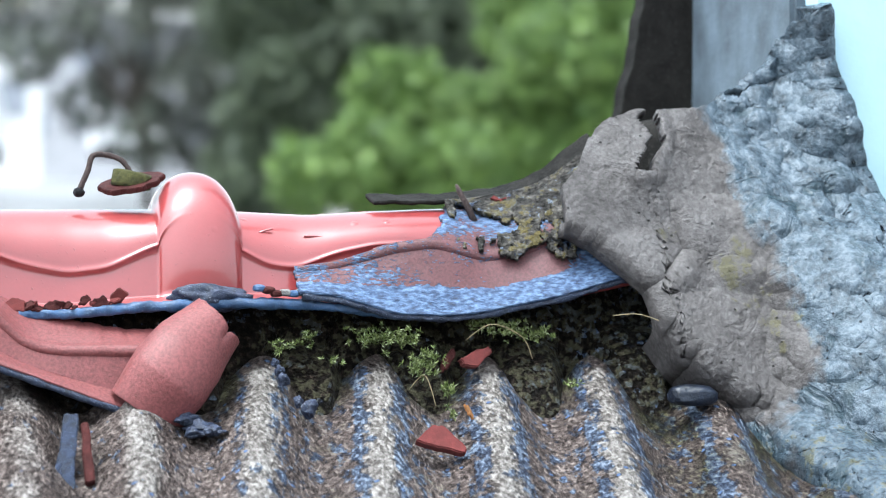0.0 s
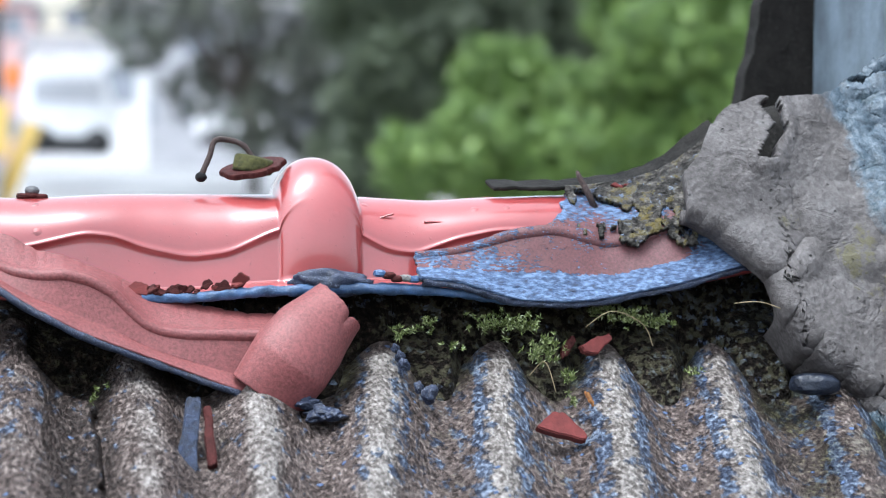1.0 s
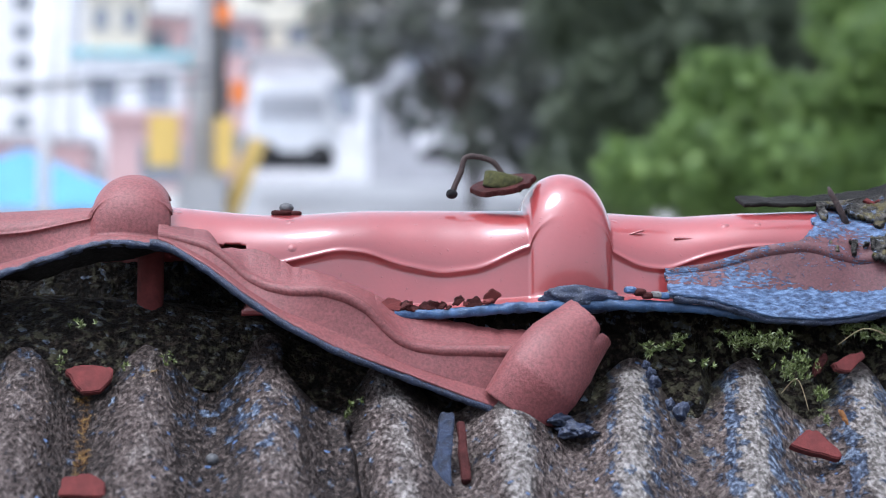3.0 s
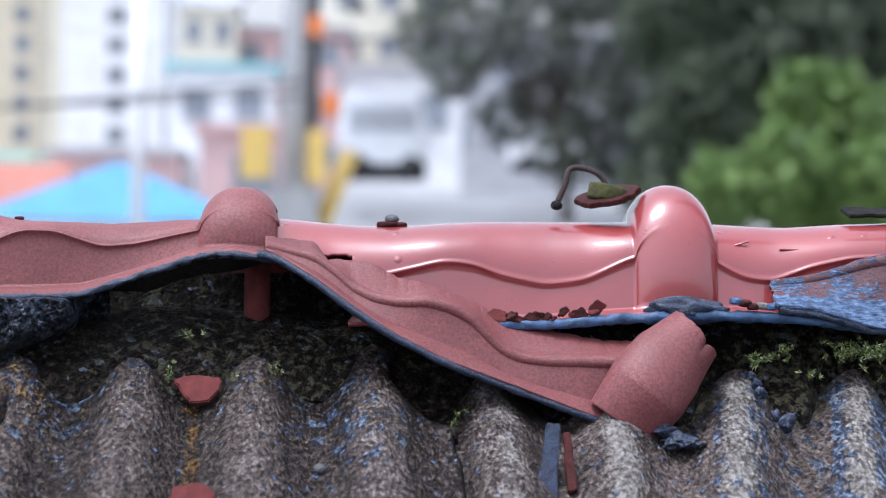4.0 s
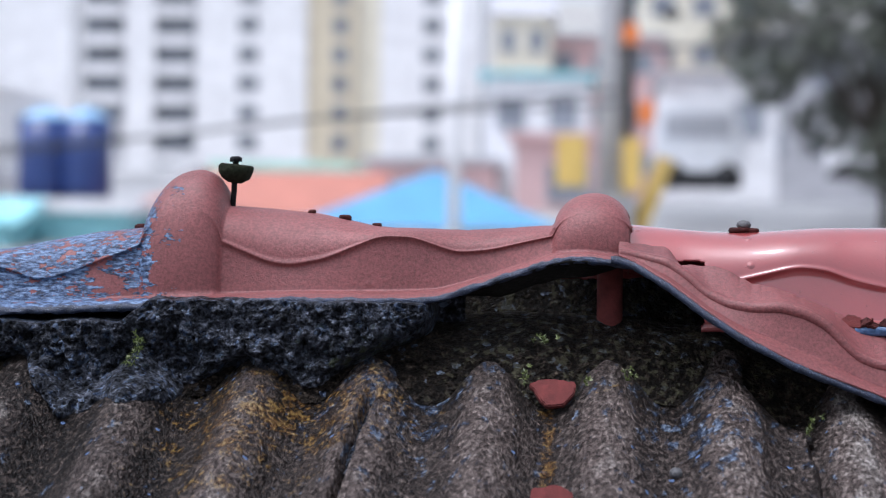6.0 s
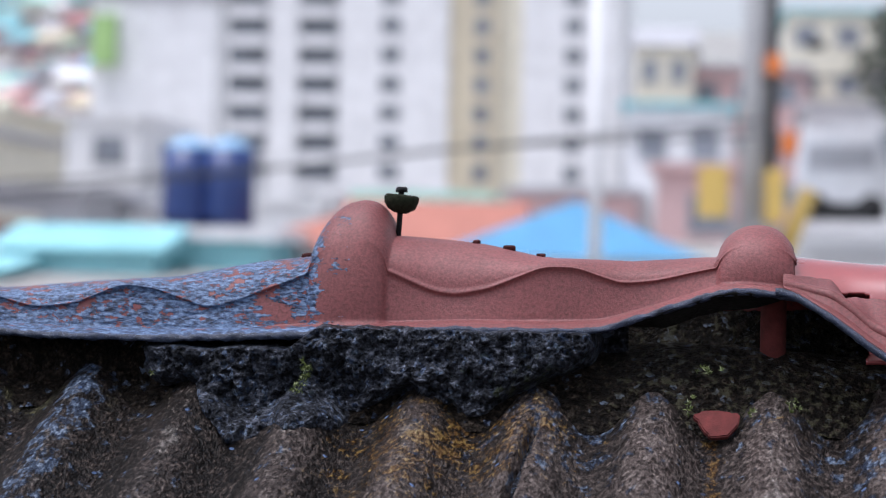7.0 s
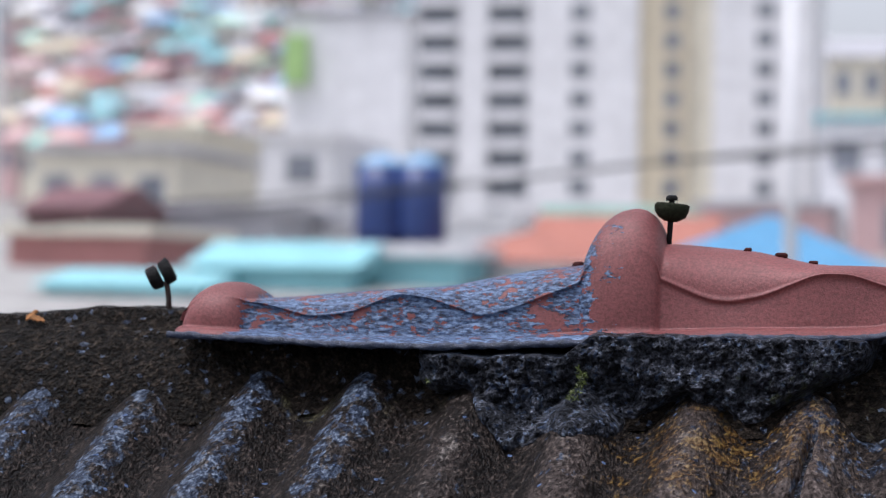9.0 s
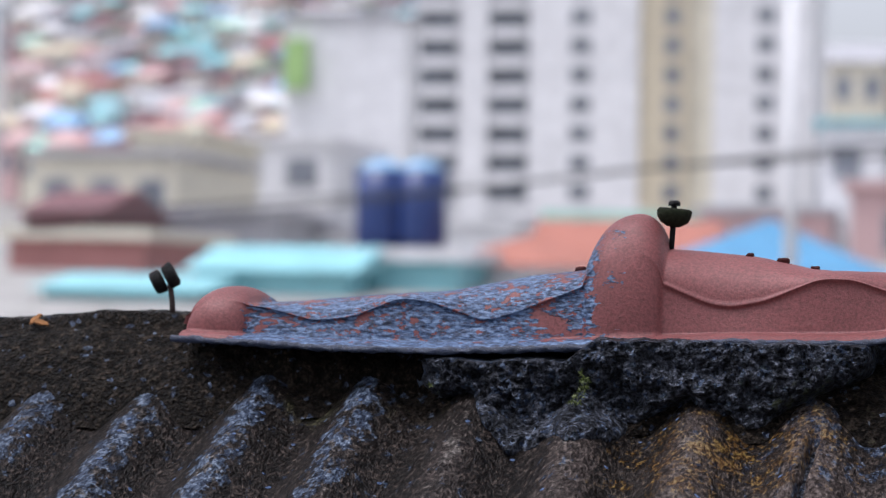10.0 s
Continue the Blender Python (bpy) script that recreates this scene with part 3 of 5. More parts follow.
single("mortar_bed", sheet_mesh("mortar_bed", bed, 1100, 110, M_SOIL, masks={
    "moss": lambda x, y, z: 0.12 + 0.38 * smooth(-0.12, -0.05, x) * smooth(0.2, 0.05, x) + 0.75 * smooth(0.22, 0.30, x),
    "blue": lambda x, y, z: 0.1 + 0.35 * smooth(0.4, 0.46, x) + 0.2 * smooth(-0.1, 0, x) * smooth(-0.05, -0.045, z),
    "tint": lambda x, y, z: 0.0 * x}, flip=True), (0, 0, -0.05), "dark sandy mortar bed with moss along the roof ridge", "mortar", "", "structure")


LUMP_LOW = keyed([(-0.37, -0.055), (-0.344, -0.060), (-0.318, -0.060), (-0.2914, -0.0918), (-0.266, -0.077), (-0.231, -0.080), (-0.197, -0.0575), (-0.1596, -0.0785), (-0.1414, -0.064), (-0.115, -0.048), (-0.08, -0.042)], 0.006)


def clod(u, v):
    """The lumpy blue-grey mortar pressed under the left cap, with tongues that run down the valleys."""
    x = -0.365 + 0.285 * u
    z = -0.112 + 0.091 * v
    low = LUMP_LOW(x) + 0.007 * fbm(x, 3, 0, 0.016, 4, 0.65)
    shape = smooth(-0.358, -0.335, x + 0.01 * fbm(0, 2, z, 0.014, 3)) * smooth(-0.094, -0.104, x + 0.006 * fbm(0, 2, z, 0.014, 3)) * smooth(low - 0.006, low + 0.009, z) * smooth(-0.0235, -0.0270, z - 0.003 * fbm(x, 0, 0, 0.018, 4) + 0.013 * smooth(-0.245, -0.268, x))
    base = np.minimum(roof_y(x, z), -0.047)
    knobs = fbm(x, 0, z, 0.026, 5, 0.62) + 0.7 * np.abs(fbm(x, 5, z, 0.015, 4, 0.6))
    t = 0.017 * np.clip(shape * 1.15 + (1.0 - 0.5 * smooth(-0.05, -0.035, z)) * knobs * shape - 0.2, -0.4, 1.6)
    t = t + 0.0045 * fbm(x, 1, z, 0.006, 4, 0.7) * shape
    return x, base - t + 0.005 + 0.022 * (1 - smooth(0.0, 0.35, shape)), z


single("mortar_lump", sheet_mesh("mortar_lump", clod, 440, 200, M_LUMP, masks={
    "moss": lambda x, y, z: 0.15 + 0.5 * blob(-0.13, -0.065, 0.03, 0.02)(x, y, z),
    "blue": lambda x, y, z: 0.28 + 0.0 * x, "tint": lambda x, y, z: 0.0 * x}, thick=0.0), (-0.22, -0.05, -0.05),
    "rough blue-grey mortar pressed under the ridge cap", "mortar")


# ---- ridge caps ----
def cap_section(x, q, top, wave, foot, ribs, reach=0.034, lip=0.052):
    """Front half of the cap at x: q 0 at the apex, 1 at the rim of the flange. Above the wavy bead it is arched,
    below it lies a flat band, and the flange turns outwards. At a rib the arch swells."""
    r = 0 * x
    for cx, half, rise in ribs:
        r = np.maximum(r, np.clip(1 - (np.abs(x - cx) / half) ** 2.2, 0, 1) ** 0.62)
    rise = 0 * x
    for cx, half, h in ribs:
        rise = np.where(np.abs(x - cx) <= half, h, rise)
    zt, zw, zf = top(x), wave(x), foot(x)
    a = np.clip(q / 0.5, 0, 1) * math.pi / 2
    y1, z1 = reach * np.sin(a), zw + (zt - zw) * np.cos(a)
    b = np.clip((q - 0.5) / 0.32, 0, 1)
    y2, z2 = reach + 0.004 * b - 0.0008 * smooth(0, 0.16, b), zw + (zf - zw) * b
    y = np.where(q <= 0.5, y1, y2)
    z = np.where(q <= 0.5, z1, z2)
    y = y + 0.0013 * np.exp(-((q - 0.495) / 0.016) ** 2)
    c = np.clip(q / 0.82, 0, 1) * math.pi / 2
    yr = (reach + 0.0105) * np.sin(c) ** 0.82
    zr = zf + (zt + rise - zf) * np.cos(c) ** 0.75
    y, z = y + (yr - y) * r, z + (zr - z) * r
    d = np.clip((q - 0.82) / 0.18, 0, 1)
    y = np.where(q > 0.82, np.maximum(reach + 0.0055 + r * 0.005, y) + (lip - reach - 0.0055 - 0.005 * r) * d, y)
    z = np.where(q > 0.82, zf - 0.0035 * d ** 2, z)
    return y, z


def ridge_cap(x0, x1, top, wave, foot, ribs, mat, masks, nx, keep=None, lip=0.052):
    def fn(u, v):
        x = x0 + (x1 - x0) * u
        s = v * 2 - 1
        y, z = cap_section(x, np.abs(s), top, wave, foot, ribs, lip=lip)
        yb, zb = cap_section(x, np.abs(s), top, lambda q: np.minimum(wave(q), -0.004), lambda q: np.minimum(foot(q), -0.050), ribs, lip=lip)
        y, z = np.where(s > 0, yb, y), np.where(s > 0, zb, z)
        z = z + 0.0007 * fbm(x, s * 0.1, 0, 0.05, 3)
        return x, np.sign(s) * y, z
    s = np.concatenate([np.linspace(0, 0.08, 14), np.linspace(0.08, 0.92, 170)[1:-1], np.linspace(0.92, 1, 14)])
    return sheet_mesh("shell", fn, nx, 0, mat, 0.0024, masks, keep, vs=s)


def rim_mesh(name, x0, x1, foot, y, drop, mat, n=200, rough=0.0011, size=1.0):
    """The thick painted rim that runs along a flange."""
    def fn(u, v):
        x = x0 + (x1 - x0) * u
        a = v * 2 * math.pi
        w = size * (1 + 0.25 * fbm(x, 0, 0, 0.012, 3))
        return x, -y + 0.0018 * np.cos(a) * w + rough * fbm(x, a * 0.004, 2, 0.004, 2), foot(x) - drop + 0.0020 * np.sin(a) * w + rough * fbm(x, a * 0.004, 5, 0.004, 2)
    return sheet_mesh(name, fn, n, 12, mat)


R_TOP = keyed([(-0.05, 0.017), (0.01, 0.018), (0.053, 0.0145), (0.075, 0.014), (0.119, 0.0175), (0.176, 0.018), (0.23, 0.019), (0.253, 0.018), (0.295, 0.0165), (0.328, 0.019), (0.40, 0.022), (0.43, 0.030), (0.48, 0.042)], 0.012)
R_WAVE = keyed([(-0.05, -0.006), (0.0, -0.006), (0.04, -0.018), (0.071, -0.012), (0.101, -0.0045), (0.117, -0.006), (0.132, -0.012), (0.157, -0.0172), (0.179, -0.014), (0.203, -0.002), (0.23, 0.004), (0.247, -0.001), (0.266, -0.0115), (0.282, -0.0135), (0.304, -0.005), (0.326, 0.0), (0.345, 0.001), (0.38, -0.008), (0.42, -0.004), (0.48, 0.0)], 0.010)
R_FOOT = keyed([(-0.05, -0.036), (0.08, -0.034), (0.153, -0.0335), (0.192, -0.030), (0.239, -0.0275), (0.285, -0.028), (0.33, -0.033), (0.4, -0.031), (0.48, -0.014)], 0.015)
cap = thing("ridge_cap", (0.21, 0, 0), "glossy red plastic ridge cap with wavy bead and raised rib", "ridge cap", "ridge caps")
R_RIBS = [(0.2285, 0.0228, 0.0205)]
part("shell", ridge_cap(-0.016, 0.478, R_TOP, R_WAVE, R_FOOT, R_RIBS, M_GLOSS, {
    "soot": lambda x, y, z: 0.6 * blob(0.055, -0.006, 0.016, 0.004)(x, y, z) * (y < 0) + 0.0 * x}, 420,
    lambda x, y, z: ~((y < -0.012) & (x < 0.050 + 0.004 * fbm(0, y, z, 0.01, 2)) & (z < -0.002))), cap)
def rib_foot(u, v):
    a = math.pi * (v - 0.5)
    return 0.0 + 0.0072 * np.sin(a) + 0.0 * u, -0.010 - 0.008 * np.cos(a), 0.004 - 0.056 * u


# same cap plastic, given the darker chip red to paint the hollow's shade
part("end_rib", sheet_mesh("end_rib", rib_foot, 24, 24, M_CHIP, 0.002), cap)
part("rim", rim_mesh("rim", 0.13, 0.33, R_FOOT, 0.0535, 0.0045, M_BLUE, size=1.5), cap, "flange rim under old blue paint")

L_TOP = keyed([(-0.494, -0.012), (-0.480, -0.0105), (-0.460, -0.0095), (-0.437, -0.008), (-0.392, -0.004), (-0.341, 0.0), (-0.29, 0.010), (-0.262, 0.013), (-0.236, 0.019), (-0.214, 0.0255), (-0.192, 0.0245), (-0.163, 0.022), (-0.131, 0.015), (-0.08, 0.0145), (-0.04, 0.017), (0.014, 0.018)], 0.005)
L_WAVE = keyed([(-0.494, -0.024), (-0.47, -0.010), (-0.444, -0.0125), (-0.417, -0.0195), (-0.393, -0.0165), (-0.366, -0.005), (-0.346, -0.0075), (-0.316, -0.018), (-0.300, -0.0135), (-0.257, 0.004), (-0.236, 0.008), (-0.221, 0.008), (-0.188, -0.006), (-0.175, -0.0075), (-0.157, -0.004), (-0.127, 0.009), (-0.109, 0.009), (-0.084, 0.001), (-0.065, 0.003), (-0.025, 0.012), (0.014, 0.013)], 0.010)
L_FOOT = keyed([(-0.494, -0.026), (-0.447, -0.028), (-0.397, -0.030), (-0.331, -0.030), (-0.25, -0.026), (-0.171, -0.0215), (-0.119, -0.0215), (-0.094, -0.020), (-0.061, -0.009), (-0.031, 0.0015), (-0.016, 0.003), (0.014, 0.0)], 0.012)
L_RIBS = [(-0.4755, 0.0185, 0.0105), (-0.2370, 0.0225, 0.026), (-0.010, 0.0215, 0.0175)]
cap = thing("ridge_cap", (-0.24, 0, 0), "weathered red ridge cap, partly blue-painted, with a lifted front", "ridge cap", "ridge caps")


def torn(x, y, z):
    """The crown of the cap is broken away to a ragged edge between two places."""
    edge = -0.002 + 0.004 * smooth(-0.15, -0.12, x) - 0.010 * smooth(-0.13, -0.12, x) * smooth(0.0, -0.03, x)
    gone = (x > -0.165 + 0.006 * fbm(0, y, 0, 0.008, 2)) & (x < -0.03) & (y < 0.012) & (y > edge + 0.002 * fbm(x, 0, 0, 0.006, 2) - 0.004 * smooth(-0.14, -0.13, x)) & (z > -0.01)
    end = x > 0.0105 + 0.002 * fbm(0, y, z, 0.006, 2)
    return ~(gone | end)


part("shell", ridge_cap(-0.494, 0.014, L_TOP, L_WAVE, L_FOOT, L_RIBS, M_MATTE, {
    "blue": lambda x, y, z: 0.60 * smooth(-0.245, -0.262, x) * smooth(-0.466, -0.452, x) + 0.34 * smooth(-0.225, -0.245, x) * smooth(-0.262, -0.25, x) + 0.55 * smooth(-0.046, -0.050, y) * smooth(-0.2, -0.3, x) * (y < 0) * smooth(-0.48, -0.45, x),
    "soot": lambda x, y, z: 0.0 * x}, 460, torn), cap)


def end_cap(u, v):
    a = math.pi * (u - 0.5)
    zt = -0.013
    return -0.4925 - 0.002 * np.cos(v * math.pi / 2), 0.035 * np.sin(a) * v, -0.027 + (zt + 0.027) * np.cos(a) * v


part("end_plate", sheet_mesh("end_plate", end_cap, 30, 10, M_MATTE, 0.002, {"blue": lambda x, y, z: 0.0 * x, "soot": lambda x, y, z: 0.0 * x}), cap)
part("rim", rim_mesh("rim", -0.498, 0.012, L_FOOT, 0.0525, 0.0050, M_BLUEEDGE, 400), cap, "worn dark blue flange rim")

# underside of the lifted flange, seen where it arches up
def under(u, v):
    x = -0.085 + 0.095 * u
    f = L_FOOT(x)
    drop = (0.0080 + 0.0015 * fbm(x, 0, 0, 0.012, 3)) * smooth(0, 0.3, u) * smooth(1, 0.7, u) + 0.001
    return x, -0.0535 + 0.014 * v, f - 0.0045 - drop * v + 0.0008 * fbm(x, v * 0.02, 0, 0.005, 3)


part("lip", sheet_mesh("lip", under, 140, 16, M_FELT, 0.0014), cap, "dark underside of the lifted flange")

# the torn front of the left cap, bent down over the roof, with its own end rib
F_LOW = keyed([(0.004, -0.001), (0.012, -0.0045), (0.0306, -0.0155), (0.0503, -0.030), (0.070, -0.0425), (0.098, -0.0565), (0.130, -0.0682), (0.162, -0.080), (0.186, -0.0885), (0.208, -0.0965), (0.222, -0.0985)], 0.008)
F_HIGH = keyed([(0.004, 0.006), (0.022, 0.0035), (0.0294, 0.0030), (0.0375, -0.0077), (0.0424, -0.0066), (0.0584, -0.0068), (0.0744, -0.0152), (0.0905, -0.019), (0.1067, -0.0249), (0.1189, -0.0298), (0.1392, -0.0387), (0.1556, -0.0426), (0.1719, -0.0459), (0.1883, -0.0484), (0.222, -0.049)], 0.002)
F_BEAD = keyed([(0.004, 0.002), (0.03, -0.003), (0.0413, -0.0105), (0.0503, -0.0192), (0.0621, -0.0246), (0.076, -0.0263), (0.0898, -0.0253), (0.1018, -0.028), (0.1138, -0.0344), (0.1219, -0.0433), (0.130, -0.0512), (0.1401, -0.0551), (0.1541, -0.0566), (0.1702, -0.0562), (0.222, -0.0565)], 0.005)


def strip(u, v):
    """v 0 at the lower rim, 0.5 at the bead, 1 at the broken upper edge."""
    x = 0.004 + 0.206 * u
    lo, hi, be = F_LOW(x), F_HIGH(x) + 0.0013 * fbm(x, 0, 0, 0.004, 4, 0.65), F_BEAD(x)
    z = np.where(v < 0.5, lo + (be - lo) * v * 2, be + (hi - be) * (v - 0.5) * 2)
    y = -0.055 - 0.020 * smooth(0, 0.4, u) + 0.012 * np.where(v < 0.5, v * 1.2, 0.6 + (v - 0.5) * 3.4)
    y = y - 0.0022 * np.exp(-((v - 0.5) / 0.035) ** 2) - 0.006 * smooth(0.14, 0.0, v) + 0.0015 * fbm(x, 0, z, 0.05, 2)
    y = y + (-0.052 - y) * smooth(0.12, 0, u) * 0.7
    return x, y, z


frag = thing("broken_ridge_cap", (0.11, -0.07, -0.09), "broken strip of weathered red ridge cap bent down over the roof", "ridge cap")
FM = {"blue": lambda x, y, z: 0.0 * x, "soot": lambda x, y, z: 0.0 * x}
part("strip", sheet_mesh("strip", strip, 240, 90, M_MATTE, 0.0026, FM, flip=True), frag)


def strip_rim(u, v):
    x = 0.0 + 0.214 * u
    a = v * 2 * math.pi
    w = 1 + 0.3 * fbm(x, 0, 0, 0.01, 3)
    y = -0.062 - 0.020 * smooth(0, 0.4, u)
    y = y + (-0.053 - y) * smooth(0.12, 0, u) * 0.7
    return x, y + 0.0022 * np.cos(a) * w, F_LOW(np.maximum(x, 0.004)) - 0.0006 + 0.0023 * np.sin(a) * w + 0.0006 * fbm(x, a * 0.003, 0, 0.004, 2)


part("rim", sheet_mesh("rim", strip_rim, 240, 12, M_BLUEEDGE), frag, "chipped dark blue rim")


def roll(u, v):
    """The half-round end rib of the strip; u along it, v across."""
    s = np.array([0.0, 1.0, 2.0, 3.0])
    ax = np.array([[0.1935, -0.080, -0.0885], [0.2065, -0.079, -0.0700], [0.2180, -0.072, -0.0572], [0.2350, -0.058, -0.0420]])
    fit = [np.polyfit(s, ax[:, k], 3) for k in range(3)]
    t = u * 3
    cx, cy, cz = (np.polyval(f, t) for f in fit)
    tx, tz = np.polyval(np.polyder(fit[0]), t), np.polyval(np.polyder(fit[2]), t)
    ln = np.hypot(tx, tz)
    sx, sz = tz / ln, -tx / ln
    a = (v - 0.5) * math.pi * 1.08
    w = np.interp(u, [0, 0.33, 0.66, 1.0], [0.0182, 0.0200, 0.0190, 0.0135])
    bulge = np.interp(u, [0, 0.3, 1.0], [0.011, 0.017, 0.017])
    ragged = (0.0022 * fbm(v * 0.1, 0, 0, 0.010, 4, 0.7) - 0.0045 * np.exp(-(np.abs(v - 0.60) / 0.045) ** 1.5)) * smooth(0.88, 1.0, u)
    px, pz = cx + np.sin(a) * w * sx, cz + np.sin(a) * w * sz
    return px + ragged * tx / ln, cy - np.cos(a) * bulge, pz + ragged * tz / ln


part("end_rib", sheet_mesh("end_rib", roll, 110, 90, M_MATTE, 0.0028, FM), frag)

# the painted piece that laps over the right cap
O_TOP = keyed([(0.279, -0.0155), (0.304, -0.012), (0.336, -0.002), (0.359, 0.001), (0.388, -0.007), (0.412, -0.003), (0.43, 0.006), (0.48, 0.012)], 0.010)
O_LOW = keyed([(0.279, -0.0275), (0.30, -0.029), (0.317, -0.034), (0.333, -0.0385), (0.36, -0.0395), (0.381, -0.038), (0.43, -0.028), (0.467, -0.017), (0.48, -0.013)], 0.010)


def lap(u, v):
    x = 0.280 + 0.2 * u
    lo, hi = O_LOW(x), O_TOP(x)
    z = np.where(v < 0.62, lo + (hi - lo) * v / 0.62, hi + (R_TOP(x) + 0.0005 - hi) * (v - 0.62) / 0.38)
    y = np.where(v < 0.25, -0.058 + 0.010 * v / 0.25, np.where(v < 0.62, -0.048 + 0.010 * (v - 0.25) / 0.37, -0.038 + 0.034 * ((v - 0.62) / 0.38) ** 1.8))
    y = y - 0.002 * np.exp(-((v - 0.62) / 0.03) ** 2) + 0.0012 * fbm(x, 0, z, 0.02, 3)
    return x + 0.003 * fbm(0, v * 0.2, 0, 0.02, 3) * smooth(0.1, 0, u), y, z


over = thing("painted_cap_piece", (0.38, -0.05, -0.03), "flaking blue-painted piece of ridge cap lapped over the glossy one", "ridge cap")
part("shell", sheet_mesh("shell", lap, 240, 120, M_OVER, 0.0026, {
    "blue": lambda x, y, z: 0.42 + 0.75 * smooth(-0.0475, -0.0505, y) + 0.40 * smooth(0.425, 0.44, x) + 0.22 * smooth(-0.037, -0.033, y) - 0.9 * blob(0.420, -0.012, 0.016, 0.008)(x, y, z) - 0.9 * blob(0.455, 0.018, 0.004, 0.008)(x, y, z) - 0.9 * blob(0.460, -0.002, 0.005, 0.006)(x, y, z) - 0.2 * blob(0.385, -0.016, 0.018, 0.007)(x, y, z),
    "soot": lambda x, y, z: 0.0 * x},
    lambda x, y, z: (z < O_TOP(x) + 0.0015) | (x > 0.356 + 0.8 * (z - 0.0) + 0.006 * fbm(x, y, z, 0.012, 3)), flip=True), over)
part("rim", rim_mesh("rim", 0.281, 0.47, O_LOW, 0.0575, 0.0008, M_BLUEEDGE), over, "dark chipped rim")

# ---- cement collar against the wall ----
C_TOP = keyed([(0.43, 0.030), (0.441, 0.040), (0.450, 0.058), (0.461, 0.068), (0.492, 0.0755), (0.51, 0.077), (0.527, 0.0814), (0.5514, 0.0951), (0.5654, 0.1087), (0.576, 0.1222), (0.59, 0.1392), (0.5953, 0.146), (0.612, 0.18), (0.66, 0.24), (0.72, 0.26)], 0.005)
C_LOW = keyed([(0.43, 0.012), (0.446, 0.006), (0.462, -0.008), (0.472, -0.016), (0.480, -0.024), (0.486, -0.055), (0.493, -0.080), (0.516, -0.090), (0.528, -0.112), (0.55, -0.145), (0.58, -0.20), (0.72, -0.24)], 0.003)
C_WALL = keyed([(-0.3, 0.648), (-0.107, 0.637), (-0.0533, 0.6345), (-0.0198, 0.630), (0.0136, 0.6245), (0.0468, 0.617), (0.0998, 0.6015), (0.1461, 0.5940), (0.3, 0.586)], 0.02)


HOLE = [(0.4772, 0.0706), (0.4917, 0.0749), (0.4929, 0.0592), (0.4847, 0.0472), (0.4816, 0.0403), (0.4723, 0.0402), (0.4784, 0.0530), (0.4835, 0.0590), (0.4783, 0.0667)]
CRACK = [(0.4902, 0.0234), (0.4944, 0.0100), (0.4966, -0.0045), (0.4875, -0.0151), (0.4784, -0.0229)]
SLIT = [(0.5409, 0.0842), (0.5537, 0.0865), (0.5579, 0.0906), (0.5675, 0.0988)]


def near_line(x, z, pts):
    """Distance in the plane of x and z to a broken line."""
    best = np.full(np.shape(x), 9.0)
    for (xa, za), (xb, zb) in zip(pts, pts[1:]):
        dx, dz = xb - xa, zb - za
        t = np.clip(((x - xa) * dx + (z - za) * dz) / (dx * dx + dz * dz), 0, 1)
        best = np.minimum(best, np.hypot(x - xa - t * dx, z - za - t * dz))
    return best


def within(x, z, pts):
    hit = np.zeros(np.shape(x), bool)
    for (xa, za), (xb, zb) in zip(pts, pts[1:] + pts[:1]):
        hit ^= ((za > z) != (zb > z)) & (x < (xb - xa) * (z - za) / (zb - za + 1e-12) + xa)
    return hit


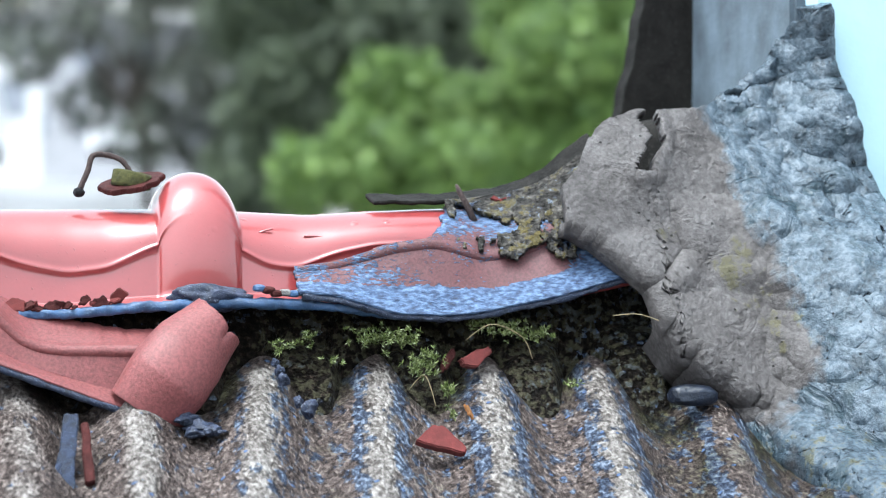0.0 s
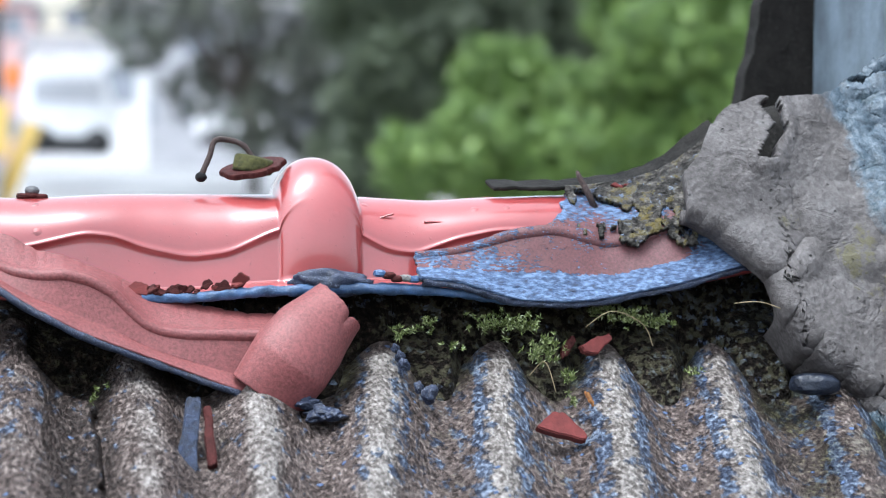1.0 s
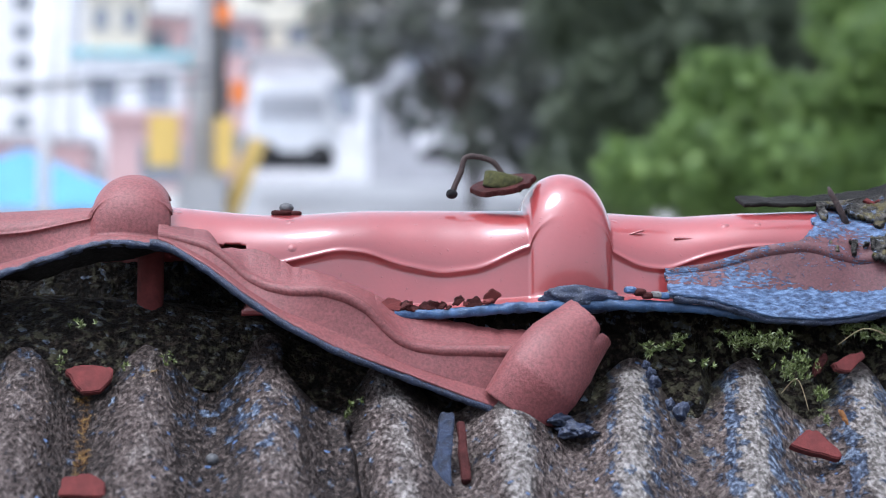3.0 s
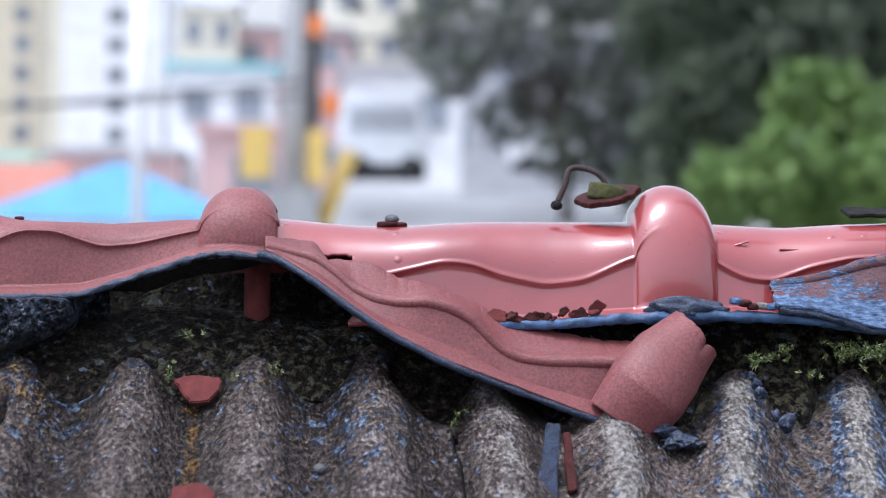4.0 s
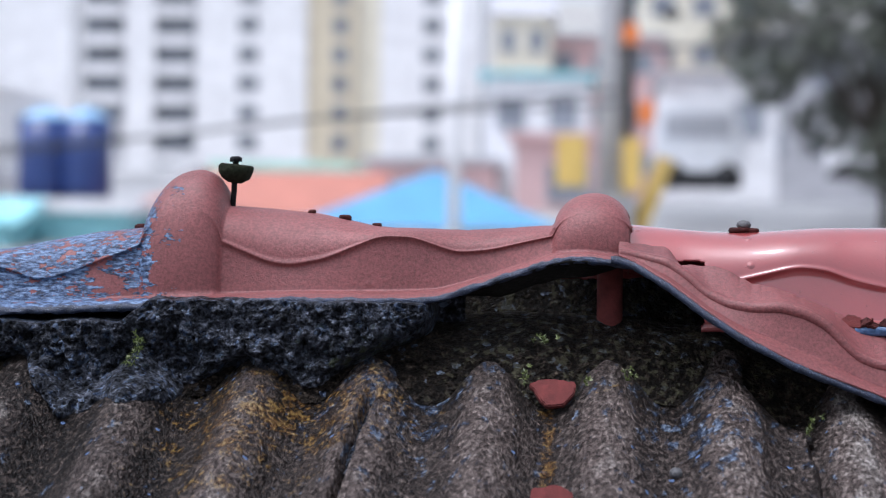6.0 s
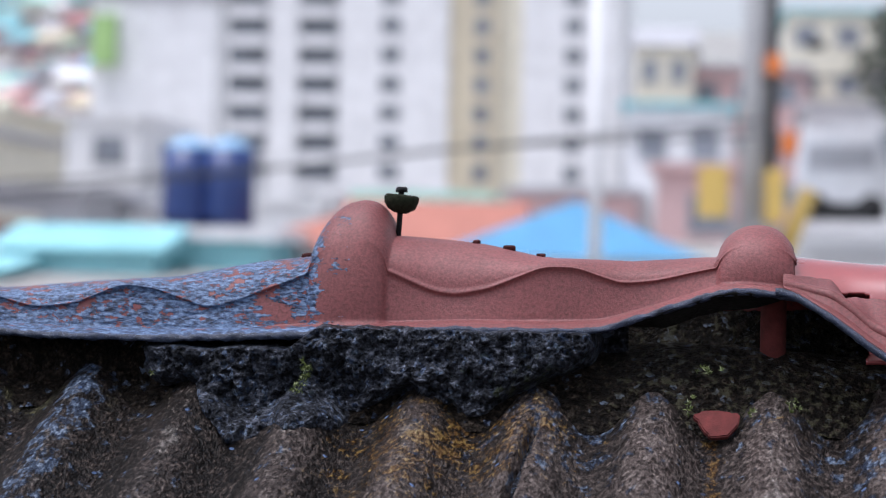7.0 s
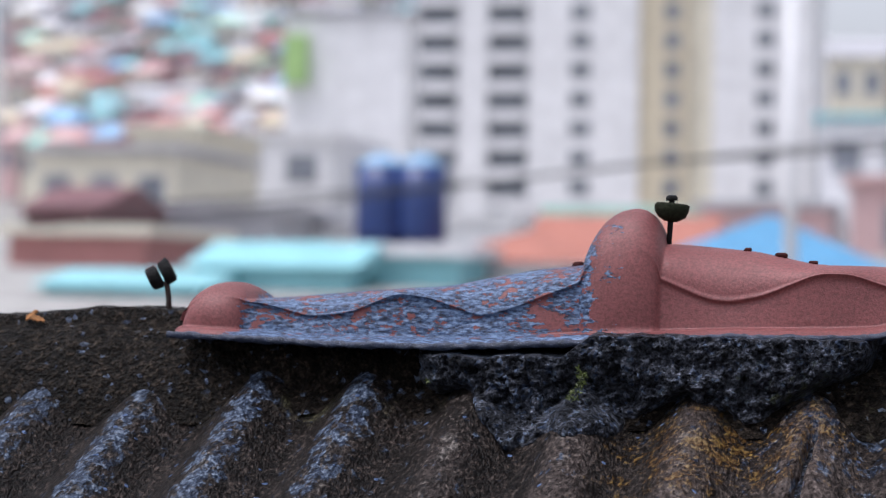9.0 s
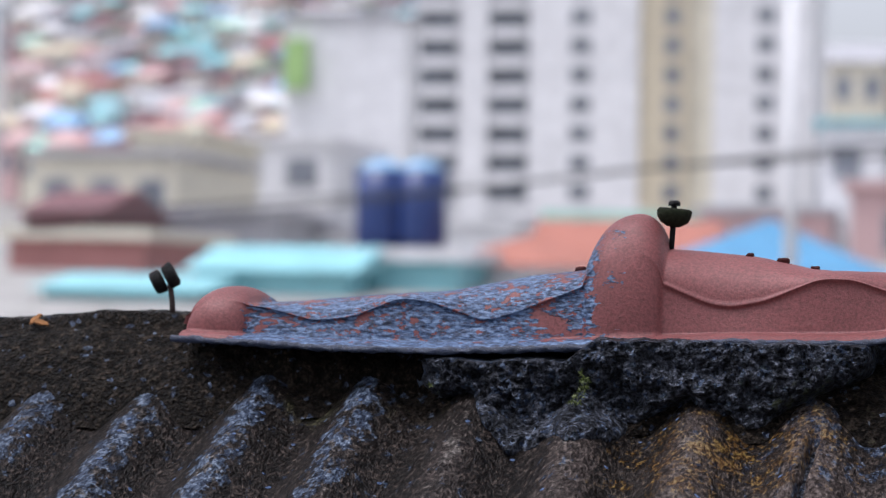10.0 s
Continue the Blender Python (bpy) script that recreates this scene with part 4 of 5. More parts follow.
def collar(u, v):
    x = 0.43 + 0.27 * u
    lo, hi = C_LOW(x), C_TOP(x)
    lo = lo + 0.004 * fbm(x, 0, 0, 0.015, 4) + 0.010 * fbm(x, 5, 0, 0.02, 4, 0.7) * smooth(0.48, 0.5, x)
    hi = hi + 0.0025 * fbm(x, 0, 3, 0.015, 4)
    z = lo + (hi - lo) * v
    y = -0.020 - 0.50 * (0.08 - z)
    y = np.minimum(y, -0.012)
    y = y - 0.050 * smooth(0.53, 0.60, x) * smooth(0.05, -0.06, z) - 0.030 * smooth(0.57, 0.60, x) * smooth(0.02, 0.1, z)
    y = y - 0.010 * blob(0.475, 0.045, 0.022, 0.02)(x, 0, z)
    rough = 0.3 + 0.7 * smooth(0.515, 0.56, x)
    y = y - 0.0065 * fbm(x, 0, z, 0.040, 2) * (0.7 + 0.5 * rough) - 0.0088 * fbm(x, 2, z, 0.022, 3) * rough ** 2 - 0.0012 * fbm(x, 5, z, 0.005, 2) * rough - 0.005 * np.maximum(0, fbm(x, 12, z, 0.013, 2) - 0.12) * rough
    dents = np.maximum(0, fbm(x, 9, z, 0.022, 3) - 0.22) * 0.045 * smooth(0.54, 0.6, x)
    y = y + dents
    jx, jz = x + 0.0025 * fbm(x, 2, z, 0.010, 3), z + 0.0025 * fbm(x, 6, z, 0.010, 3)
    lip = np.exp(-(near_line(jx, jz, HOLE + HOLE[:1]) / 0.004) ** 2)
    y = y - 0.0025 * lip + 0.003 * np.exp(-(near_line(jx, jz, CRACK) / 0.0025) ** 2) - 0.003 * np.exp(-(near_line(jx, jz + 0.004, SLIT) / 0.004) ** 2)
    y = y - 0.0045 * smooth(0.0, 0.010, x - np.interp(z, [-0.0229, -0.0045, 0.0234], [0.4784, 0.4966, 0.4902])) * smooth(0.03, 0.01, z) * smooth(-0.03, -0.015, z)
    lie = (z - CREST + 0.010) / SLOPE
    y = y + np.maximum(0, lie + 0.002 - y) * smooth(0.14, 0.0, v) * smooth(-0.04, -0.07, z)
    y = y + 0.010 * smooth(0.06, 0.0, v) * smooth(-0.08, -0.05, z)
    y = y + (np.minimum(y, lie - 0.006 - 0.004 * fbm(x, 3, z, 0.012, 3)) - y) * smooth(0.50, 0.54, x) * smooth(0.0, 0.12, v)
    y = y + 0.022 * smooth(0.15, 0.0, v + 0.14 * fbm(x, 8, z, 0.02, 4, 0.65)) * smooth(0.485, 0.50, x)
    y = y + 0.09 * smooth(-0.006, 0.006, x - C_WALL(z) + 0.003 * fbm(x, 0, z, 0.02, 3))
    return x, y, z


def unbroken(x, y, z):
    """False where the cement has fallen away."""
    jx, jz = x + 0.0025 * fbm(x, 2, z, 0.010, 3), z + 0.0025 * fbm(x, 6, z, 0.010, 3)
    gap = within(jx, jz, HOLE)
    seam = near_line(jx, jz, CRACK) < 0.0006 + 0.0005 * fbm(x, 3, z, 0.008, 2)
    slit = near_line(jx, jz, SLIT) < 0.0016 + 0.0035 * fbm(x, 5, z, 0.010, 3)
    return ~(gap | slit | seam)


# added dark lump behind the broken cement, standing in for the holes' shade
single("collar_hole_shade", lump_mesh("collar_hole_shade", (0.535, 0.03, 0.03), (0.085, 0.036, 0.05), M_FELT, 0.15), (0.535, 0.03, -0.02),
       "dark lump added inside the cement collar as shade for its holes", "rubble")
single("cement_collar", sheet_mesh("cement_collar", collar, 420, 420, M_CEMENT, masks={
    "tint": lambda x, y, z: smooth(-0.022, 0.022, x + 0.35 * np.clip(z, -0.03, 0.1) - 0.547 + 0.012 * fbm(x, 1, z, 0.03, 4)) + 0.7 * smooth(-0.07, -0.10, z + 0.02 * fbm(x, 4, z, 0.03, 3)),
    "moss": lambda x, y, z: 0.55 * blob(0.525, -0.012, 0.022, 0.026)(x, y, z) + 0.5 * blob(0.485, 0.002, 0.012, 0.012)(x, y, z) + 0.45 * blob(0.55, -0.045, 0.02, 0.02)(x, y, z) + 0.42 * smooth(-0.085, -0.11, z),
    }, thick=0.008, keep=unbroken, flip=True), (0.55, -0.05, -0.1),
    "smeared grey cement collar, cracked, blue-tinted towards the wall", "cement")

# the wall of the upper storey beside the roof
wall = thing("wall_east", (0.9, 0.2, -0.4), "pale blue painted wall, its stained side coloured for shade", "wall", "", "structure")
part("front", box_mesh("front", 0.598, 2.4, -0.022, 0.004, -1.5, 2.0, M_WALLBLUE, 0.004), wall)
part("side", box_mesh("side", 0.591, 0.72, 0.005, 0.21, -1.5, 2.0, M_WALLSIDE, 0.003), wall, "stained blue-grey side darkened for shade")

# unseen wall added behind the camera to darken reflections and front faces
single("light_cut_wall", box_mesh("light_cut_wall", -9, 9, -5.6, -5.3, -4.5, 0.5, plain("grey_wall_render", (0.30, 0.29, 0.28), 0.8, 0.15, 3, 0.003), 0.01), (0, -5.4, -4), "plain grey wall added unseen to cut low front light", "wall", "", "structure")

# ---- ground, road and town in the distance ----
GROUND = keyed([(-60, -4), (5, -3.2), (20, -2.6), (35, -0.6), (45, 0.3), (60, 1.0), (100, 2.2), (150, 3.5), (220, 14), (320, 36), (600, 60), (4000, 60)], 10)
F0 = 4000.0


def far(u, v, y):
    """A place y metres off, by its bearing."""
    return (u - 784) / F0 * (y + 1.26), y, (441 - v) / F0 * (y + 1.26)


M_GROUND = plain("hillside_ground", (0.34, 0.33, 0.32), 0.95, 0.3, 0.3, 0.01, spot=(0.1, 0.11, 0.07))
M_ASPHALT = plain("wet_asphalt", (0.22, 0.22, 0.225), 0.5, 0.15, 1.5, 0.004)


def ground(u, v):
    x = (u - 0.5) * 2
    x = np.sign(x) * (60 * np.abs(x) + 2940 * np.abs(x) ** 4)
    y = -60 + 180 * v + 3500 * v ** 5
    return x, y, GROUND(y) + 0.3 * fbm(x, y, 0, 20, 3)


single("ground", sheet_mesh("ground", ground, 90, 140, M_GROUND, flip=False), (0, 0, 0), "grey hillside ground of the town", "ground", "", "structure")


def road(u, v):
    y = 34 + 34 * v
    return 0.6 + 7.5 * u, y, GROUND(y) + 0.42


single("road", sheet_mesh("road", road, 8, 30, M_ASPHALT, 0.2), (3, 45, 0), "wet grey asphalt yard between the houses", "road", "", "structure")


PAINTS = {}


def paint(name, colour, rough=0.7):
    if name not in PAINTS:
        PAINTS[name] = plain(name, colour, rough, 0.12, 1.2, 0.004)
    return PAINTS[name]


WHITE = paint("white_render", (0.78, 0.78, 0.80))
CREAM = paint("cream_render", (0.70, 0.66, 0.55))
BEIGE = paint("beige_render", (0.62, 0.55, 0.42))
PINK = paint("pink_render", (0.62, 0.42, 0.42))
GREYW = paint("grey_render", (0.42, 0.42, 0.45))
MINT = paint("mint_paint", (0.40, 0.68, 0.58))
CYAN = paint("cyan_paint", (0.26, 0.55, 0.60))
SKYB = paint("light_blue_paint", (0.30, 0.50, 0.72))
TARP = paint("bright_blue_tarpaulin", (0.09, 0.29, 0.50), 0.4)
ORANGE = paint("orange_roof_paint", (0.40, 0.155, 0.115))
MAROON = paint("maroon_roof", (0.18, 0.08, 0.09))
BRICK = paint("brick_red_wall", (0.42, 0.19, 0.18))
NAVY = paint("navy_tank_plastic", (0.02, 0.045, 0.17), 0.35)
YELLOW = paint("yellow_paint", (0.66, 0.46, 0.13), 0.5)
POLE = paint("grey_concrete_pole", (0.36, 0.36, 0.37))
SIGNAL = paint("orange_plastic", (0.75, 0.22, 0.05), 0.4)
GREENP = paint("green_panel", (0.36, 0.55, 0.22))
PALEW = plain("pale_window_glass", (0.24, 0.26, 0.30), 0.2, 0.4, 0.8, 0.001)
DARKW = plain("dark_window_glass", (0.17, 0.19, 0.22), 0.15, 0.4, 0.8, 0.001)
BARK = plain("tree_bark", (0.05, 0.04, 0.032), 0.9, 0.4, 9, 0.02)
CABLE = plain("black_cable", (0.02, 0.02, 0.022), 0.6, 0.2, 5, 0.001)


def join_boxes(name, boxes, mat):
    verts, faces = [], []
    for x0, x1, y0, y1, z0, z1 in boxes:
        b = len(verts)
        verts += [(x, y, z) for x in (x0, x1) for y in (y0, y1) for z in (z0, z1)]
        faces += [tuple(b + k for k in f) for f in ((0, 1, 3, 2), (4, 6, 7, 5), (0, 4, 5, 1), (2, 3, 7, 6), (0, 2, 6, 4), (1, 5, 7, 3))]
    return mesh_from(name, verts, faces, mat, flat=True)


def window(parent, x, y, z, w, h, frame_mat=None, glass=None):
    """A window set into a front at depth y: frame, sill and pane."""
    win = part("window", join_boxes("window", [(x - w / 2 - 0.06, x - w / 2, y - 0.05, y + 0.1, z - h / 2, z + h / 2), (x + w / 2, x + w / 2 + 0.06, y - 0.05, y + 0.1, z - h / 2, z + h / 2),
                                               (x - w / 2 - 0.06, x + w / 2 + 0.06, y - 0.08, y + 0.1, z - h / 2 - 0.08, z - h / 2), (x - w / 2 - 0.06, x + w / 2 + 0.06, y - 0.05, y + 0.1, z + h / 2, z + h / 2 + 0.06)], frame_mat or GREYW), parent)
    pane = join_boxes("pane", [(x - w / 2, x + w / 2, y - 0.012, y + 0.05, z - h / 2, z + h / 2)], glass or PALEW)
    part("pane", pane, win)
    return win


def house(u0, u1, v0, y, depth, wall_mat, roof_mat, label, roof="flat", rise=1.2, windows=2, group="town houses", floor_h=2.8, down=None):
    """A house whose front spans the bearings u0 to u1 with its eaves at v0; it goes down to the ground."""
    x0, _, z1 = far(u0, v0, y)
    x1 = far(u1, v0, y)[0]
    z0 = float(min(GROUND(y), GROUND(y + depth))) - 0.6 if down is None else down
    h = thing("house", ((x0 + x1) / 2, y + depth / 2, z0), label, "house", group)
    part("wall", join_boxes("wall", [(x0, x1, y, y + depth, z0, z1)], wall_mat), h)
    o = 0.25
    if roof == "flat":
        part("roof", join_boxes("roof", [(x0 - o, x1 + o, y - o, y + depth + o, z1, z1 + 0.25)], roof_mat), h)
    else:
        xm, ym = (x0 + x1) / 2, y + depth / 2
        if roof == "gable":
            v = [(x0 - o, y - o, z1), (x1 + o, y - o, z1), (x1 + o, y + depth + o, z1), (x0 - o, y + depth + o, z1), (x0 - o, ym, z1 + rise), (x1 + o, ym, z1 + rise)]
            f = [(0, 1, 5, 4), (2, 3, 4, 5), (0, 4, 3), (1, 2, 5), (3, 2, 1, 0)]
        else:
            v = [(x0 - o, y - o, z1), (x1 + o, y - o, z1), (x1 + o, y + depth + o, z1), (x0 - o, y + depth + o, z1), (xm, ym, z1 + rise)]
            f = [(0, 1, 4), (1, 2, 4), (2, 3, 4), (3, 0, 4), (3, 2, 1, 0)]
        part("roof", mesh_from("roof", v, f, roof_mat, flat=True), h)
    k = max(1, windows)
    rows = max(1, min(4, int((z1 - z0) / floor_h)))
    for r in range(rows if windows else 0):
        for i in range(k):
            window(h, x0 + (x1 - x0) * (i + 0.5) / k, y, z1 - 1.35 - r * floor_h, min(1.3, (x1 - x0) / k * 0.5), 1.1)
    return h


# the tall apartment block: bays of different colour, stairs and window columns
def apartment():
    y = 150.0
    z0, z1 = 4.0, 48.0
    bays = [(-145, -62, GREYW, 0.6), (-62, -10, WHITE, 0.0), (-10, 66, GREYW, 0.6), (66, 266, WHITE, 0.0), (266, 352, BEIGE, 0.3), (352, 398, CREAM, 0.8), (398, 572, WHITE, 0.0)]
    a = thing("apartment_building", (0, y + 8, z0), "tall white and beige apartment block with columns of dark windows", "building")
    for u0, u1, mat, back in bays:
        x0, x1 = far(u0, 0, y)[0], far(u1, 0, y)[0]
        part("wall", join_boxes("wall", [(x0, x1, y + back, y + 16, z0, z1)], mat), a)
    part("roof", join_boxes("roof", [(far(-150, 0, y)[0], far(577, 0, y)[0], y - 0.3, y + 16.5, z1, z1 + 0.8)], GREYW), a)
    for k in range(22):
        z = far(0, 302 - 52.5 * k, y)[2]
        if z > z1 - 1.5:
            break
        for u, w, h, back in ((-104, 2.6, 1.0, 0.6), (28, 2.6, 1.0, 0.6), (161, 1.3, 0.9, 0.0), (325, 0.9, 1.1, 0.3), (490, 1.1, 0.9, 0.0)):
            window(a, far(u, 0, y)[0], y + back, z, w, h, None, DARKW)
        for u0, u1 in ((-142, -66), (-6, 62)):
            part("balcony", join_boxes("balcony", [(far(u0, 0, y)[0], far(u1, 0, y)[0], y - 0.2, y + 0.55, z - 1.45, z - 0.75)], WHITE), a)


apartment()
house(-392, -160, -62, 112, 3, WHITE, GREYW, "white rendered block of offices behind the water tanks", windows=0)
x0, yy, zz = far(-300, -66, 112)
sign = thing("roof_sign", (x0, yy, zz), "grey lettering bars on the white block", "sign")
for k in range(7):
    xa = far(-360 + 22 * k, 0, 112)[0]
    part("letter_bar", join_boxes("letter_bar", [(xa, xa + 0.45, yy - 0.18, yy, far(0, -60, 112)[2], far(0, -74, 112)[2])], GREYW), sign)
xa = far(-375, 0, 111)[0]
single("green_panel", join_boxes("green_panel", [(xa - 0.6, xa + 0.6, 111.2, 111.98, far(0, 60, 111)[2], far(0, -30, 111)[2])], GREENP), (xa, 111.6, 12), "pale green panel fixed to the white block", "panel")
house(-520, -300, 160, 92, 10, WHITE, WHITE, "low white house with small windows", windows=2)
house(-690, -560, 150, 80, 8, CREAM, CREAM, "cream house with a flat roof", windows=2)
house(-880, -600, 190, 70, 8, CREAM, GREYW, "cream house with grey flat roof", windows=3)
house(-900, -770, 300, 55, 6, MAROON, MAROON, "dark maroon house with gabled roof", windows=0, roof="gable", rise=0.8)
house(-930, -660, 345, 48, 6, BRICK, CREAM, "red house with a pale band under its roof", windows=2)
house(-650, -400, 300, 62, 6, GREYW, GREYW, "grey house with a flat roof", windows=2)
house(-420, -250, 330, 66, 6, WHITE, GREYW, "white house below the block", windows=1)
house(-420, -150, 215, 96, 8, WHITE, GREYW, "grey-roofed white house behind the tanks", windows=2)
house(40, 260, 290, 84, 6, WHITE, WHITE, "white house at the foot of the apartments", windows=2)
house(380, 600, 285, 80, 6, PINK, GREYW, "pink house at the foot of the apartments", windows=2)
house(-150, 40, 310, 70, 6, WHITE, WHITE, "white house under the apartment block", windows=0)
house(-270, -60, 378, 44, 3.2, CYAN, WHITE, "cyan house with a white roof edge", windows=1)
house(-560, -270, 400, 42, 4, CYAN, CYAN, "cyan house with a low sloped roof", roof="gable", rise=0.55, windows=0)
house(-860, -560, 440, 40, 4, CYAN, CYAN, "house with a long low cyan roof", roof="gable", rise=0.35, windows=0)
house(-110, 170, 385, 47, 5, WHITE, ORANGE, "house with an orange painted roof", roof="hip", rise=0.75, windows=0)
house(70, 380, 380, 50, 5, WHITE, ORANGE, "house with a long orange painted roof", roof="gable", rise=1.1, windows=0)
house(110, 330, 300, 64, 5, WHITE, MINT, "white house with a mint green roof", roof="flat", windows=0)
house(255, 705, 398, 40, 5, WHITE, TARP, "house under a bright blue tarpaulin roof", roof="hip", rise=1.15, windows=0)
house(585, 770, 130, 85, 8, WHITE, CYAN, "white house with a cyan roof", windows=2)
house(600, 700, 20, 120, 8, CREAM, GREYW, "cream house with a grey gabled roof", roof="gable", rise=1.5, windows=2)
house(690, 900, 60, 125, 8, PINK, GREYW, "pale pink house on the hillside", windows=3)
house(640, 830, 240, 70, 5, PINK, PINK, "low pink house with a flat roof", windows=1)
house(900, 1100, 130, 75, 8, WHITE, GREYW, "white house behind the parked van", windows=2)
house(1040, 1520, 60, 90, 10, GREYW, GREYW, "long white house behind the trees", windows=5)
house(860, 1080, -40, 130, 10, CREAM, CYAN, "cream house on the hillside", windows=3)
# rows of small coloured houses up the hillside
hr = random.Random(3)
walls = [WHITE, CREAM, PINK, MINT, GREYW, CREAM, GREYW, CREAM, BEIGE, PINK, BEIGE]
roofs = [SKYB, CYAN, MAROON, GREYW, MINT, WHITE, BRICK, PINK, GREYW, GREYW, BEIGE, MAROON]
for row in range(13):
    yy = 150 + row * 11
    u = -960 + hr.uniform(0, 40)
    while u < -380 + (260 if row > 9 else 0):
        w = hr.uniform(24, 52)
        v = 168 - row * 24 + hr.uniform(-10, 10)
        house(u, u + w, v, yy, 7, hr.choice(walls), hr.choice(roofs), "small painted hillside house", roof=hr.choice(["flat", "gable", "gable"]), rise=1.2, windows=2, down=far(0, v + 110, yy)[2])
        u += w + hr.uniform(2, 12)

# water tanks
for cu, r in ((-215, 0.62), (-140, 0.60)):
    cx = far(cu, 0, 51)[0]
    zt, zb = far(0, 212, 51)[2], far(0, 352, 51)[2]
    tank = thing("water_tank", (cx, 51.5, zb), "navy blue plastic water tank with a pale lid", "water tank", "water tanks")
    part("body", tube_mesh("body", [(cx, 51.5, zb), (cx, 51.5, zb + 0.3), (cx, 51.5, zb + 0.9), (cx, 51.5, zt)], [r, r * 1.03, r, r * 1.02], NAVY, 28), tank)
    part("lid", tube_mesh("lid", [(cx, 51.5, zt), (cx, 51.5, zt + 0.12), (cx, 51.5, zt + 0.28)], [r * 1.02, r * 0.8, r * 0.3], SKYB, 28), tank, "pale blue domed lid")
    part("stand", join_boxes("stand", [(cx - r, cx + r, 50.9, 52.1, float(GROUND(51.5)) - 0.5, zb)], GREYW), tank)

# the utility pole with its boxes
px_, py_, _ = far(811, 0, 30)
pole = thing("utility_pole", (px_, py_, float(GROUND(30))), "grey concrete utility pole with yellow guards and orange fittings", "pole")
part("shaft", tube_mesh("shaft", [(px_, py_, float(GROUND(30)) - 0.3), (px_, py_, 3), (px_, py_, 7)], [0.22, 0.2, 0.17], POLE, 20), pole)
part("foot_block", box_mesh("foot_block", px_ - 0.36, px_ + 0.3, py_ - 0.3, py_ + 0.3, float(GROUND(30)) - 0.3, far(0, 335, 30)[2], POLE, 0.03), pole)
for u0, u1, v0, v1 in ((712, 766, 232, 322), (828, 862, 236, 330)):
    part("yellow_guard", box_mesh("yellow_guard", far(u0, 0, 29.7)[0], far(u1, 0, 29.7)[0], 29.5, 29.75, far(0, v1, 29.7)[2], far(0, v0, 29.7)[2], YELLOW, 0.02), pole, "yellow guard")
part("stay_guard", tube_mesh("stay_guard", [far(848, 420, 30.2), far(905, 270, 30.2)], [0.13, 0.13], YELLOW, 12), pole, "slanting yellow stay guard")
for u, v, s in ((841, 52, 0.10), (868, 190, 0.11)):
    x, y, z = far(u, v, 29.8)
    part("orange_fitting", box_mesh("orange_fitting", x - s, x + s, y - 0.15, y + 0.1, z - s * 1.4, z + s * 1.4, SIGNAL, 0.02), pole, "orange fitting")
part("cable_duct", tube_mesh("cable_duct", [(px_ + 0.22, 29.75, far(0, 260, 30)[2]), (px_ + 0.22, 29.75, 5)], [0.06, 0.06], CABLE, 10), pole, "dark cable duct")
x, y, z = far(912, 15, 30)
part("lamp_head", lump_mesh("lamp_head", (x, y, z), (0.14, 0.14, 0.08), CABLE, 0.05), pole, "dark lamp head")
wx = far(532, 0, 36)[0]
single("white_post", tube_mesh("white_post", [(wx, 36, float(GROUND(36)) - 0.3), (wx, 36, 5.5)], [0.11, 0.1], WHITE, 14), (wx, 36, 0), "slim white post beside the tarpaulin roof", "post")
for pts in (((-900, 330), (-380, 285), (240, 212), (820, 150)), ((-900, 300), (-100, 250), (300, 205), (815, 175)), ((815, 80), (1060, 58), (1330, -10))):
    p = [far(u, v, 29) for u, v in pts]
    single("power_cable", tube_mesh("power_cable", curve_path(p, 30), [0.022] * 30, CABLE, 6), p[0], "thin black power cable", "cable", "power cables")


# parked van
def van(u0, u1, v0, v1, y, colour, label):
    x0, _, z1 = far(u0, v0, y)
    x1, _, z0 = far(u1, v1, y)
    v = thing("van", ((x0 + x1) / 2, y, z0), label, "van")
    h = z1 - z0
    part("body", slab_mesh("body", [(x0, z0 + h * 0.15), (x1, z0 + h * 0.15), (x1, z0 + h * 0.55), (x1 - (x1 - x0) * 0.12, z1), (x0 + (x1 - x0) * 0.05, z1), (x0, z0 + h * 0.6)], 1.6, colour, pose(0, y, 0), 0.0, bevel=0.06), v)
    part("side_window", join_boxes("side_window", [(x0 + (x1 - x0) * 0.1, x1 - (x1 - x0) * 0.16, y - 0.02, y + 0.02, z0 + h * 0.58, z0 + h * 0.86)], GREYW), v)
    # dark box added for the shade beneath the body
    part("underbody_shade", join_boxes("underbody_shade", [(x0 + (x1 - x0) * 0.04, x1 - (x1 - x0) * 0.04, y + 0.03, y + 1.5, z0, z0 + h * 0.27)], CABLE), v, "dark box painting the shade under the van")
    for f in (0.2, 0.8):
        c = x0 + (x1 - x0) * f
        part("wheel", tube_mesh("wheel", [(c, y - 0.02, z0 + h * 0.13), (c, y + 0.2, z0 + h * 0.13)], [h * 0.16, h * 0.16], CABLE, 20), v, "black tyre")


van(885, 1045, 170, 320, 46, WHITE, "white parked van on the yard")
van(1195, 1330, 205, 300, 52, WHITE, "white parked van under the trees")


# trees: tapered trunk, limbs and a crown of many small leaves
def leaf_material(name, dark, lite):
    m, nt, co, bs = material(name)
    g = nt.nodes.new("ShaderNodeNewGeometry")
    nt.links.new(ramp(nt, g.outputs["Random Per Island"], [(0.0, dark), (0.55, tuple(d * 0.65 + l * 0.35 for d, l in zip(dark, lite))), (1.0, lite)]), bs.inputs["Base Color"])
    bs.inputs["Roughness"].default_value = 0.55
    bs.inputs["Transmission Weight"].default_value = 0.0
    return m


